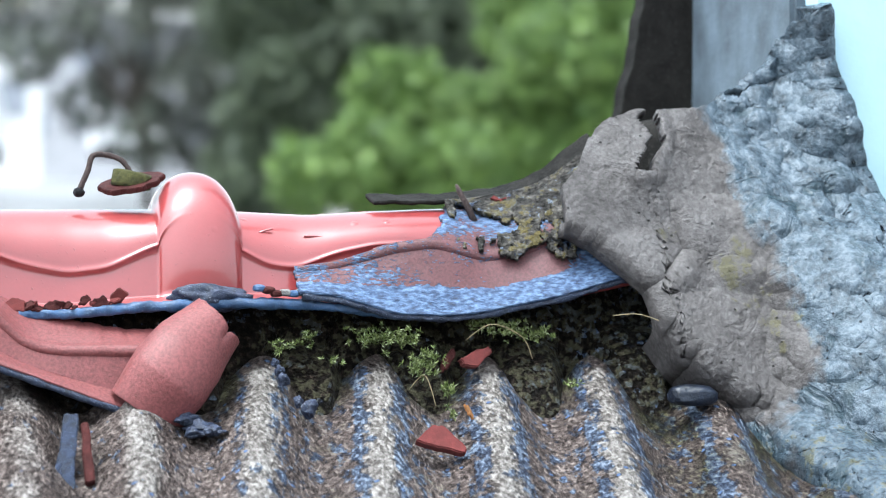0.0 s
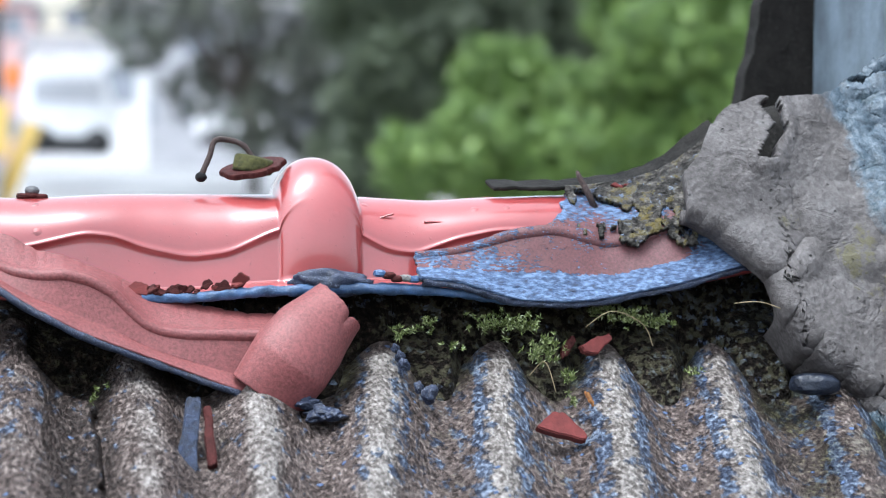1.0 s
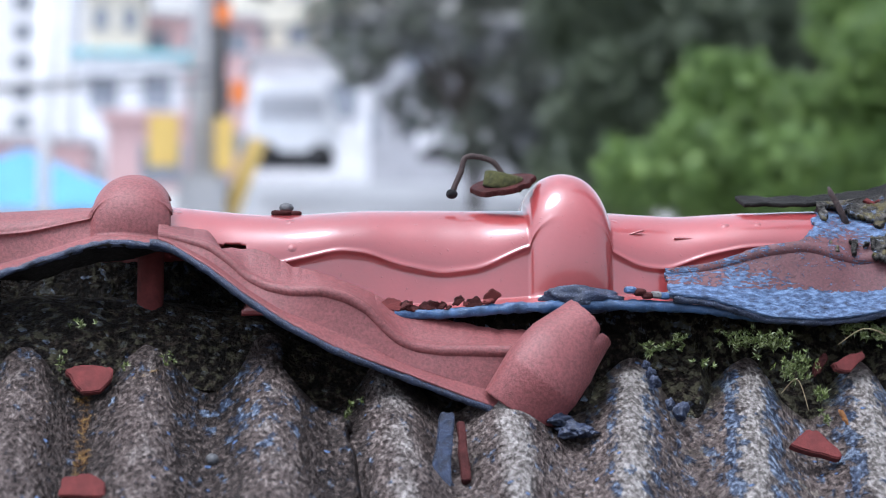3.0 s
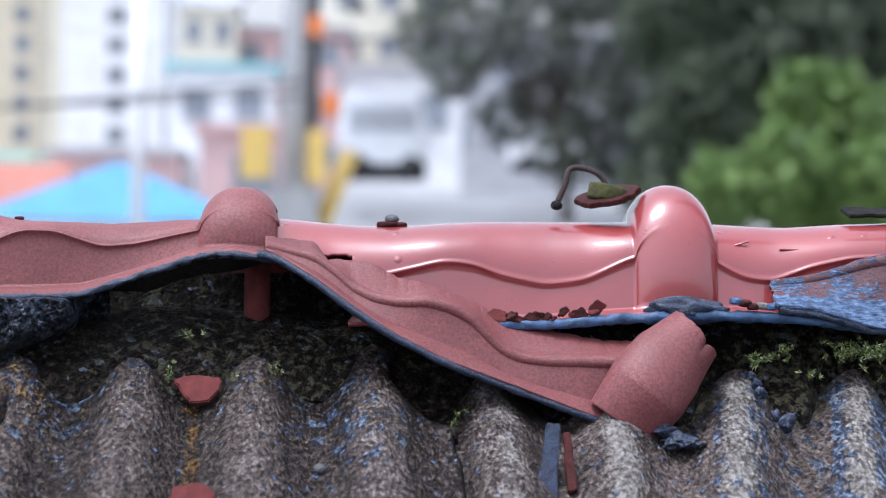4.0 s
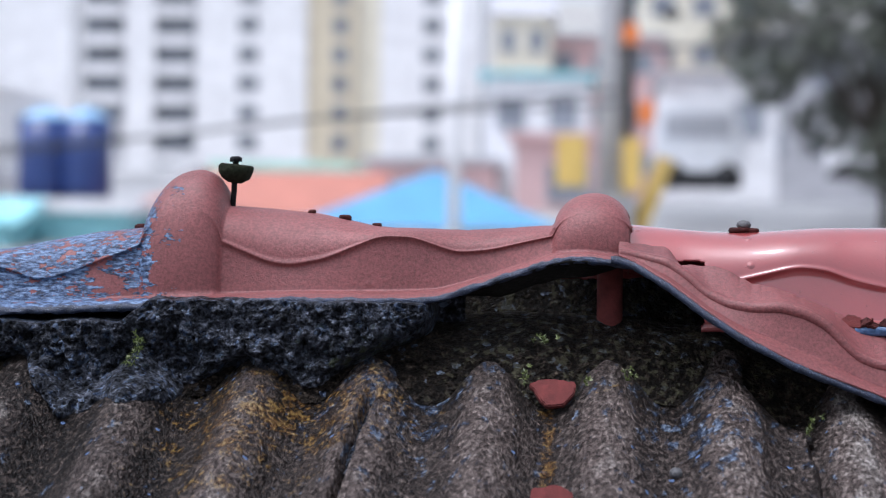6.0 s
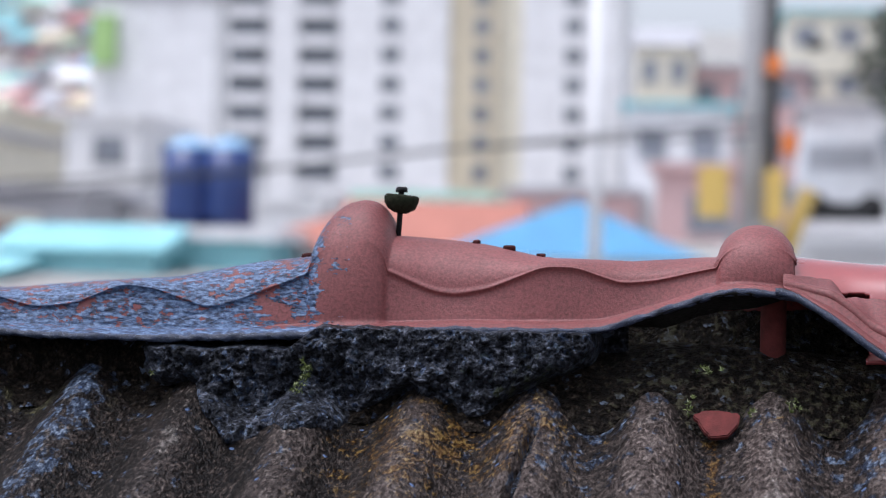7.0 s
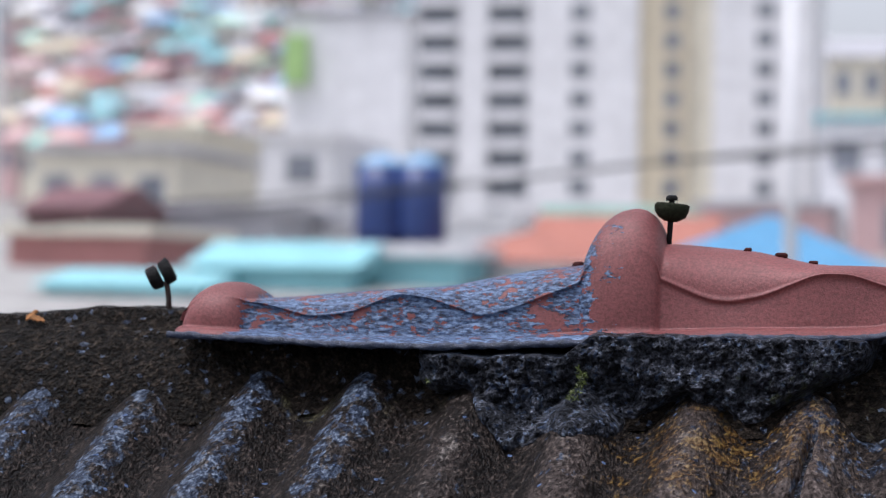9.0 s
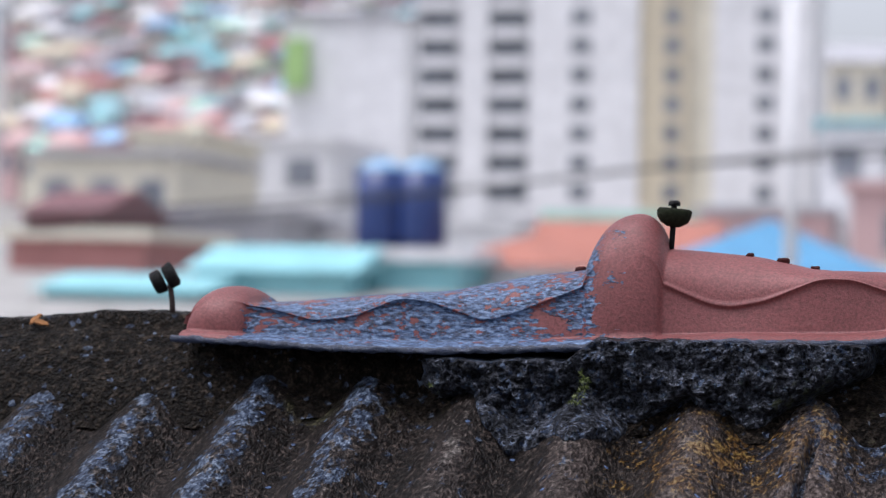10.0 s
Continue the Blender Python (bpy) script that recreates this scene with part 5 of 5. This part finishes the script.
LEAF_BRIGHT = leaf_material("bright_leaves", (0.05, 0.10, 0.02), (0.20, 0.30, 0.07))
LEAF_PINE = leaf_material("grey_green_needles", (0.055, 0.065, 0.05), (0.17, 0.185, 0.14))
LEAF_DARK = leaf_material("dark_leaves", (0.035, 0.05, 0.03), (0.13, 0.16, 0.09))


def tree(base, clumps, leaf_mat, label, leaf=0.11, density=900, seed=1):
    """clumps: (place, radius). Limbs run from the trunk to each clump; leaves fill it unevenly."""
    r = np.random.RandomState(seed)
    t = thing("tree", base, label, "tree", "trees")
    mid = np.mean([c for c, _ in clumps], 0)
    top = (mid[0] * 0.6 + base[0] * 0.4, base[1], mid[2])
    trunk = part("trunk", tube_mesh("trunk", curve_path([base, ((base[0] * 2 + top[0]) / 3 + 0.08, base[1], (base[2] * 2 + top[2]) / 3), top], 10), np.linspace(0.16, 0.05, 10), BARK, 10, 0.08), t)
    for c, rad in clumps:
        part("limb", tube_mesh("limb", curve_path([((base[0] + top[0]) / 2, base[1], (base[2] + top[2]) / 2), tuple((np.array(top) + c) / 2 + r.uniform(-0.15, 0.15, 3)), tuple(c)], 8), np.linspace(0.06, 0.015, 8), BARK, 7), trunk)
    V, F = [], []
    for c, rad in clumps:
        n = int(density * rad ** 2 / 0.25)
        d = r.normal(size=(n, 3))
        d /= np.linalg.norm(d, axis=1, keepdims=True)
        k = rad * (0.35 + 0.65 * r.rand(n) ** 0.5) * (1 + 0.45 * fbm(d[:, 0] * rad + c[0], d[:, 1] * rad, d[:, 2] * rad + c[2], rad * 0.6, 3))
        P = np.array(c) + d * k[:, None]
        a = r.normal(size=(n, 3))
        a /= np.linalg.norm(a, axis=1, keepdims=True)
        b = np.cross(a, r.normal(size=(n, 3)))
        b /= np.linalg.norm(b, axis=1, keepdims=True)
        s = leaf * r.uniform(0.5, 1.2, (n, 1))
        o = sum(len(q) for q in V)
        V.append(np.stack([P - a * s, P + b * s * 0.45, P + a * s, P - b * s * 0.45], 1).reshape(-1, 3))
        F.append(np.arange(n * 4).reshape(-1, 4) + o)
    part("crown", mesh_from("crown", np.concatenate(V), np.concatenate(F), leaf_mat), t)


def at_bearing(specs, y):
    return [(np.array(far(u, v, y + dy)), rad) for u, v, dy, rad in specs]


tree((*far(1800, 0, 30)[:2], -1.3), at_bearing([(1743, 185, 0, 0.75), (1690, 300, -1, 0.7), (1583, 335, -1, 0.6), (1850, 330, -1, 0.8), (1900, 230, 1, 0.9), (1760, 400, 0, 0.8)], 30), LEAF_BRIGHT, "bright green broadleaf tree behind the roof", seed=2)
tree((*far(2100, 0, 30)[:2], -1.3), at_bearing([(2040, 110, 0, 0.9), (2120, 20, 1, 0.9), (1980, 30, 2, 0.7), (2150, 250, 0, 1.0), (2010, 330, 0, 0.9), (2250, 120, 0, 1.0), (2300, 330, 1, 1.0)], 30), LEAF_BRIGHT, "tall bright green broadleaf tree", seed=3)
tree((*far(1650, 0, 40)[:2], 0.0), at_bearing([(1640, 60, 0, 1.7), (1500, 30, 1, 1.2), (1560, 190, 0, 1.4), (1800, 20, 1, 1.7), (1700, 230, 2, 1.6), (1980, 150, 3, 2.0), (1900, -60, 2, 1.8), (2180, 60, 3, 2.2), (1620, -80, 0, 1.5), (1480, 330, 0, 0.9), (2200, 300, 3, 2.2), (1850, 330, 3, 1.8)], 40), LEAF_DARK, "large dark green tree behind the bright ones", 0.15, 1000, seed=4)
tree((*far(1290, 0, 44)[:2], 0.2), at_bearing([(1230, 40, 0, 1.0), (1130, 90, 0, 0.6), (1340, 60, 1, 1.1), (1420, 150, 0, 1.0), (1240, 170, 1, 0.7), (1150, -20, 1, 1.0), (1330, -60, 0, 1.2), (1390, 280, 1, 0.8), (1060, -10, 0, 0.7), (1450, 20, 1, 1.2), (1080, 120, 0, 0.7), (1180, 210, 1, 0.7), (1290, 260, 0, 0.8), (1020, 60, 1, 0.6), (1350, 180, 0, 0.9)], 44), LEAF_PINE, "sparse grey-green pine tree over the yard", 0.12, 230, seed=5)

# ---- nails, chips and litter on the roof ----
n1 = thing("roofing_nail", (0.195, -0.004, 0.028), "bent rusty roofing nail with a mossy washer on the glossy cap", "nail", "roofing nails")
part("shank", tube_mesh("shank", curve_path([(0.1945, -0.004, 0.038), (0.189, -0.004, 0.0455), (0.180, -0.004, 0.0485), (0.173, -0.005, 0.0475), (0.1705, -0.006, 0.040), (0.166, -0.007, 0.029)], 26), [0.0016] * 26, M_RUST, 9, 0.12), n1)
part("head", lump_mesh("head", (0.1655, -0.007, 0.0275), (0.0032, 0.0032, 0.0028), M_BLACK, 0.2), n1)
part("cap", tube_mesh("cap", [(0.1938, -0.004, 0.0305), (0.1940, -0.004, 0.0318), (0.1955, -0.004, 0.0382), (0.1957, -0.004, 0.0392)], [0.0104, 0.0112, 0.0110, 0.0096], M_MOSSCAP, 26, 0.05), n1, "moss-grown rubber cap")
wr = random.Random(5)
ring = [(0.0192 * math.cos(k * math.pi / 11) * (1 - 0.14 * wr.random() * (math.sin(k * math.pi / 11) > 0)), 0.0192 * math.sin(k * math.pi / 11) * (1 - 0.25 * wr.random() * (math.sin(k * math.pi / 11) > 0))) for k in range(22)]
part("washer", slab_mesh("washer", ring, 0.0030, M_CHIPDARK, Matrix.Translation((0.1950, -0.004, 0.0312)) @ Matrix.Rotation(radians(-13), 4, "Y") @ Matrix.Rotation(radians(103), 4, "X"), 0.0006, 4, 0.0004), n1, "jagged dark red washer")
single("nail_spike", tube_mesh("nail_spike", [(0.3765, -0.020, 0.0345), (0.378, -0.020, 0.031), (0.382, -0.021, 0.024), (0.3875, -0.023, 0.012)], [0.0009, 0.0018, 0.0019, 0.0019], M_RUST, 8, 0.15), (0.3875, -0.023, 0.012), "rusty nail sticking out of the cap", "nail", "roofing nails")
n3 = thing("roofing_nail", (-0.2135, -0.002, 0.0255), "upright roofing nail with a dark mossy washer", "nail", "roofing nails")
part("shank", tube_mesh("shank", [(-0.2135, -0.002, 0.0235), (-0.213, -0.002, 0.032), (-0.2125, -0.002, 0.043), (-0.212, -0.002, 0.052)], [0.0017, 0.0016, 0.0018, 0.0018], M_BLACK, 10, 0.08), n3)
part("washer", tube_mesh("washer", [(-0.2125, -0.002, 0.0385), (-0.2122, -0.002, 0.041), (-0.2121, -0.002, 0.0445), (-0.212, -0.002, 0.0478), (-0.2119, -0.002, 0.049)], [0.0035, 0.0078, 0.0098, 0.0102, 0.0085], M_DARKCAP, 20, 0.06), n3, "mossy rubber washer")
part("head", tube_mesh("head", [(-0.212, -0.002, 0.0505), (-0.212, -0.002, 0.0525), (-0.212, -0.002, 0.0535)], [0.0035, 0.0036, 0.0025], M_BLACK, 12, 0.06), n3)
n4 = thing("roofing_nail", (-0.515, -0.002, -0.018), "leaning roofing nail with a black double washer in the mortar", "nail", "roofing nails")
part("shank", tube_mesh("shank", [(-0.5145, -0.002, -0.022), (-0.515, -0.002, -0.010), (-0.517, -0.002, 0.003)], [0.0017, 0.0017, 0.0017], M_RUST, 10, 0.08), n4)
for wx_, wz_, wr_ in ((-0.5160, 0.0058, 0.0076), (-0.5238, 0.0016, 0.0068)):
    axis = Vector((-0.84, -0.25, -0.48)) * 0.0034
    mid_ = Vector((wx_, -0.003, wz_))
    part("washer", tube_mesh("washer", [mid_ - axis * 1.1, mid_ - axis * 0.8, mid_ + axis * 0.8, mid_ + axis * 1.1], [wr_ * 0.75, wr_, wr_ * 0.97, wr_ * 0.7], M_BLACK, 16, 0.14), n4, "black tarred washer")

deb = thing("debris", (0.073, -0.002, 0.0145), "small pebble on red plastic crumbs on top of the cap", "debris")
part("pebble", lump_mesh("pebble", (0.074, -0.002, 0.0185), (0.004, 0.004, 0.0027), M_PEBBLE, 0.2), deb, "grey pebble")
for k, (x, z) in enumerate(((0.069, 0.0155), (0.0735, 0.0158), (0.079, 0.0153))):
    part("crumb", lump_mesh("crumb", (x, -0.003, z), (0.0035, 0.003, 0.0016), M_CHIPDARK, 0.35, seed=k, sharp=True), deb)


def on_roof(x, y):
    return float(roof_z(x, y))


def chip(x, y, outline, label, turn=0, tilt=-60, mat=None, thick=0.004, lift=0.004, seed=1):
    m = pose(x, y, on_roof(x, y) + lift, tilt, 0, turn)
    single("plastic_chip", slab_mesh("plastic_chip", outline, thick, mat or M_CHIP, m, 0.0005, seed, 0.0007), (x, y, on_roof(x, y)), label, "chip", "broken plastic chips")


chip(-0.030, -0.070, [(-0.0125, 0.004), (-0.008, -0.004), (-0.004, -0.010), (0.006, -0.009), (0.0115, -0.002), (0.0125, 0.005), (0.004, 0.0065), (-0.006, 0.0065)], "flat chip of red plastic lying in a roof valley", 4, -35, lift=0.013, seed=2)
chip(-0.028, -0.172, [(-0.010, 0.004), (-0.011, -0.006), (0.011, -0.006), (0.010, 0.002), (0.002, 0.006)], "small chip of red plastic in a roof valley", -6, -30, lift=0.010, seed=3)
chip(0.3410, -0.127, [(-0.0135, -0.001), (-0.003, 0.008), (0.003, 0.0065), (0.0135, -0.006), (0.012, -0.009), (-0.002, -0.0055)], "pointed chip of red plastic in a roof valley", 0, -30, lift=0.009, thick=0.006, seed=4)
chip(0.3780, -0.062, [(-0.009, -0.005), (-0.010, -0.001), (-0.001, 0.003), (0.009, 0.006), (0.010, 0.002), (0.0, -0.006)], "red plastic splinter in the moss", 12, -20, lift=0.006, thick=0.005, seed=5)
chip(0.366, -0.055, [(-0.007, -0.004), (-0.004, 0.005), (0.002, 0.010), (0.003, 0.006), (-0.003, -0.002)], "dark red plastic splinter in the moss", 12, -15, M_CHIPDARK, lift=0.008, seed=6)
cr = random.Random(11)
for k in range(13):
    x = 0.128 + 0.055 * k / 12 + cr.uniform(-0.002, 0.002)
    z = float(R_FOOT(x)) - 0.001 + cr.uniform(0.0, 0.003)
    s = cr.uniform(0.0018, 0.0068)
    single("plastic_chip", slab_mesh("plastic_chip", [(-s, -s * 0.5), (-s * 0.5, s * 0.5), (s * 0.6, s * 0.7), (s, -s * 0.2), (0, -s * 0.6)], 0.002, cr.choice([M_CHIPDARK, M_CHIP, M_CHIPDARK]), pose(x, -0.0545, z, cr.uniform(-50, 20), cr.uniform(-30, 30), cr.uniform(-30, 30)), 0.0006, k, 0.0004),
           (x, -0.054, z), "jagged crumb of dark red plastic along the flange", "chip", "crumbs along the flange")
for k in range(7):
    x = 0.258 + 0.028 * k / 6
    z = float(R_FOOT(x)) + 0.001 + cr.uniform(0, 0.003)
    single("plastic_chip", lump_mesh("plastic_chip", (x, -0.0535, z), (0.0035, 0.003, 0.002), cr.choice([M_CHIPDARK, M_PEELED, M_BLUE]), 0.4, seed=k, sub=3, sharp=True), (x, -0.053, z), "flaked crumb of painted plastic on the flange", "chip", "crumbs along the flange")
heap = lump_mesh("paint_lump", (0.232, -0.050, float(R_FOOT(0.232)) - 0.001), (0.021, 0.007, 0.0075), M_BLUEEDGE, 0.7, 0.4)
single("paint_lump", heap, (0.232, -0.05, -0.03), "heap of dried dark blue paint at the foot of the rib", "paint")
drips = [(0.2655, -0.062, 0.002), (0.267, -0.068, 0.0025), (0.268, -0.074, 0.0028), (0.2795, -0.086, 0.004), (0.274, -0.085, 0.0025)]
for k, (x, y, s) in enumerate(drips):
    z = on_roof(x, y) + 0.006
    single("paint_lump", lump_mesh("paint_lump", (x, y, z - 0.004), (s, s, s * 1.2), M_BLUEEDGE, 0.8, 0.35, seed=k), (x, y, z), "blob of dried dark blue paint on the sheet", "paint", "paint blobs")
for k, (x, y, s) in enumerate(((0.206, -0.085, 0.004), (0.213, -0.09, 0.006), (0.221, -0.095, 0.0075), (0.226, -0.1, 0.005), (0.217, -0.1, 0.005))):
    z = on_roof(x, y)
    single("paint_lump", lump_mesh("paint_lump", (x, y, z - 0.001), (s * 1.1, s, s * 0.55), M_BLUEEDGE, 0.9, 0.3, seed=k + 9, sub=4), (x, y, z), "clot of blue paint below the broken strip", "paint", "paint blobs")
single("wood_stick", slab_mesh("wood_stick", [(-0.005, -0.028), (-0.0055, 0.0), (-0.003, 0.026), (0.004, 0.027), (0.0035, 0.0), (0.004, -0.027)], 0.006, M_STICK, pose(0.1495, -0.130, -0.107, -35, 6, 0), 0.0008, 3), (0.1575, -0.12, -0.11), "stick with flaking blue and red paint in a valley", "stick")
single("wood_stick", slab_mesh("wood_stick", [(-0.0025, -0.02), (-0.002, 0.014), (0.002, 0.014), (0.0022, -0.02)], 0.005, M_CHIPDARK, pose(0.1590, -0.128, -0.101, -35, -3, 0), 0.0006, 4), (0.1665, -0.12, -0.11), "dark red splinter beside the painted stick", "stick")
px = 0.0335
single("pebble", lump_mesh("pebble", (px, -0.132, on_roof(px, -0.132) + 0.002), (0.0032, 0.0032, 0.003), M_PEBBLE, 0.15), (px, -0.132, on_roof(px, -0.132)), "round dark pebble on the roof sheet", "pebble")
M_TAR = plain("dark_blue_tar", (0.010, 0.014, 0.026), 0.3, 0.5, 90, 0.001)
single("tar_lump", lump_mesh("tar_lump", (0.4905, -0.098, -0.0805), (0.0135, 0.008, 0.0058), M_TAR, 0.3, 0.5, sharp=True), (0.4905, -0.098, -0.083), "flat dark blue tar lump at the foot of the cement", "paint")

# black skin of felt that curls along the top of the right cap
def skin(u, v):
    x = 0.331 + 0.135 * u
    top = keyed_skin(x)
    z = top - (0.0045 + 0.010 * smooth(0.5, 0.9, u)) * v + 0.0015 * fbm(x, v * 0.01, 0, 0.008, 3)
    return x, 0.012 - 0.024 * v + 0.003 * fbm(x, v * 0.02, 3, 0.012, 3), z


keyed_skin = keyed([(0.331, 0.0265), (0.384, 0.0285), (0.408, 0.032), (0.425, 0.037), (0.439, 0.0445), (0.453, 0.057), (0.468, 0.067)], 0.004)
single("felt_strip", sheet_mesh("felt_strip", skin, 160, 24, M_FELT, 0.0022), (0.39, 0, 0.02), "curled black felt strip along the ridge", "felt strip")
for k, (x, z, s) in enumerate(((0.41, 0.026, 0.006), (0.422, 0.022, 0.005), (0.402, 0.027, 0.004))):
    single("plastic_chip", slab_mesh("plastic_chip", [(-s, 0), (-s * 0.3, s * 0.5), (s, -s * 0.1), (s * 0.8, -s * 0.5)], 0.006, M_CHIP, pose(x, -0.016, z, -20, 10, 5), 0.0006, k), (x, -0.013, z), "red plastic splinter under the felt", "chip")


# peeling cement skin between the felt and the collar
def rag(u, v):
    x = 0.372 + 0.095 * u
    hi = keyed_skin(x) - 0.004
    lo = -0.020 + 0.006 * u + 0.008 * fbm(x, 0, 0, 0.012, 3)
    z = lo + (hi - lo) * v
    y = -0.0515 + 0.0415 * v ** 1.5 - 0.008 * smooth(0.6, 1, u) * v + 0.003 * fbm(x, 0, z, 0.012, 5, 0.6)
    return x, y, z


single("cement_skin", sheet_mesh("cement_skin", rag, 150, 90, M_SKIN, 0.003, {
    "moss": lambda x, y, z: 0.50 + 0.3 * blob(0.42, 0.006, 0.02, 0.010)(x, y, z), "blue": lambda x, y, z: 0.42 + 0.0 * x, "tint": lambda x, y, z: 0.0 * x},
    lambda x, y, z: fbm(x, 2, z, 0.018, 5, 0.6) > 0.12 - 0.22 * smooth(0.42, 0.46, x) - 0.42 * smooth(0.006, 0.022, z) + 0.25 * smooth(-0.004, -0.012, z), flip=True), (0.43, -0.03, 0.02), "ragged mossy cement skin over the cap end", "cement")

# dark felted board that leans behind the collar
single("felted_board", slab_mesh("felted_board", [(0.536, 0.05), (0.540, 0.085), (0.549, 0.12), (0.556, 0.16), (0.572, 0.30), (0.66, 0.30), (0.63, 0.05)], 0.02, M_FELT, pose(0, 0.17, 0), 0.0025, 8), (0.58, 0.17, 0.05), "black felted board leaning against the blue wall", "board")


# moss cushions of many tiny leaves
def moss(cx, cy, cz, rx, rz, n, seed, label="cushion of pale green moss on the roof"):
    r = np.random.RandomState(seed)
    V, F = [], []
    for k in range(max(3, n // 9)):
        p = np.array([cx, cy, cz]) + r.normal(size=3) * np.array([rx, 0.005, rz]) * 0.5
        p[2] = max(p[2], on_roof(p[0], p[1]) - 0.001)
        up = np.array([0, -0.75, 0.65]) + r.normal(size=3) * 0.35
        up /= np.linalg.norm(up)
        for i in range(14):
            d = up * 0.8 + r.normal(size=3) * 0.55
            d /= np.linalg.norm(d)
            ln, w = r.uniform(0.0016, 0.0036), r.uniform(0.00028, 0.0005)
            s = np.cross(d, r.normal(size=3))
            s *= w / np.linalg.norm(s)
            nn = np.cross(d, s) * 0.7
            o = len(V)
            V += [p, p + d * ln * 0.45 + s + nn, p + d * ln, p + d * ln * 0.45 - s + nn]
            F.append((o, o + 1, o + 2, o + 3))
    single("moss_cushion", mesh_from("moss_cushion", V, F, M_MOSS, flat=True), (cx, cy, cz), label, "moss", "moss cushions", "stuff")


for k, (x, y, z, rx, rz, n) in enumerate([(0.272, -0.054, -0.056, 0.008, 0.004, 170), (0.285, -0.052, -0.051, 0.004, 0.006, 120), (0.296, -0.064, -0.064, 0.005, 0.003, 60), (0.322, -0.053, -0.050, 0.011, 0.005, 420), (0.337, -0.058, -0.052, 0.010, 0.006, 480),
                                          (0.350, -0.064, -0.062, 0.008, 0.006, 380), (0.342, -0.070, -0.068, 0.008, 0.005, 240), (0.357, -0.080, -0.078, 0.004, 0.006, 150), (0.355, -0.096, -0.088, 0.002, 0.006, 60), (0.384, -0.050, -0.044, 0.010, 0.004, 300), (0.398, -0.052, -0.047, 0.010, 0.005, 380),
                                          (0.414, -0.052, -0.049, 0.009, 0.005, 260), (0.425, -0.085, -0.075, 0.005, 0.003, 70), (-0.2535, -0.068, -0.050, 0.003, 0.007, 120), (-0.257, -0.070, -0.059, 0.004, 0.003, 80), (-0.044, -0.068, -0.064, 0.0015, 0.004, 50), (0.010, -0.066, -0.062, 0.004, 0.003, 46),
                                          (-0.035, -0.052, -0.046, 0.008, 0.002, 70), (-0.34, -0.05, -0.055, 0.003, 0.006, 45), (-0.012, -0.07, -0.066, 0.002, 0.002, 24), (0.105, -0.085, -0.088, 0.005, 0.003, 70)]):
    moss(x, y, z, rx, rz, n, 20 + k)
for k, pts in enumerate([[(0.372, -0.06, -0.052), (0.385, -0.066, -0.043), (0.402, -0.068, -0.05), (0.408, -0.068, -0.062)], [(0.452, -0.075, -0.038), (0.465, -0.08, -0.037), (0.478, -0.082, -0.041)], [(0.338, -0.07, -0.078), (0.344, -0.08, -0.07), (0.349, -0.085, -0.086)]]):
    single("straw", tube_mesh("straw", curve_path(pts, 14), [0.0003] * 14, M_STRAW, 6), pts[0], "thin dry straw caught in the moss", "straw", "straws")

# crumbs left along the torn crown of the weathered cap, and scratches standing up on the glossy one
for k, x in enumerate((-0.168, -0.149, -0.131, -0.266)):
    s = 0.0012 + 0.0011 * cr.random()
    z = float(L_TOP(x)) + 0.0003
    single("plastic_chip", lump_mesh("plastic_chip", (x, -0.004, z), (s * 1.8, s * 1.5, s), M_CHIPDARK, 0.6, 0.5, seed=k + 30, sub=3, sharp=True), (x, -0.004, z), "dark crumb on the torn crown of the cap", "chip", "crumbs on the crown")
for x0, x1, z0, z1, y in ((0.287, 0.313, 0.0045, 0.0035, -0.0290), (0.262, 0.270, 0.0060, 0.0085, -0.0275)):
    single("plastic_burr", tube_mesh("plastic_burr", curve_path([(x0, y, z0), ((x0 + x1) / 2, y, (z0 + z1) / 2 + 0.0002), (x1, y, z1)], 10), [0.0006] * 10, M_GLOSS, 8), (x0, y, z0), "thin raised burr on the glossy red cap", "burr", "burrs on the cap")

# small dry leaves
M_LEAFDRY = plain("dry_orange_leaf", (0.30, 0.13, 0.04), 0.8, 0.4, 300, 0.0004)
for x, y, z, turn in ((-0.5885, -0.028, -0.0235, 20), (-0.5940, -0.024, -0.0215, -35), (0.3585, -0.119, -0.0865, 60)):
    single("dry_leaf", slab_mesh("dry_leaf", [(-0.005, -0.001), (-0.002, 0.002), (0.003, 0.0022), (0.005, 0.0), (0.001, -0.0022)], 0.0012, M_LEAFDRY, pose(x, y, z, -40, turn, 10), 0.0006, 3, 0.0003), (x, y, z), "small curled orange-brown dry leaf", "leaf", "dry leaves")
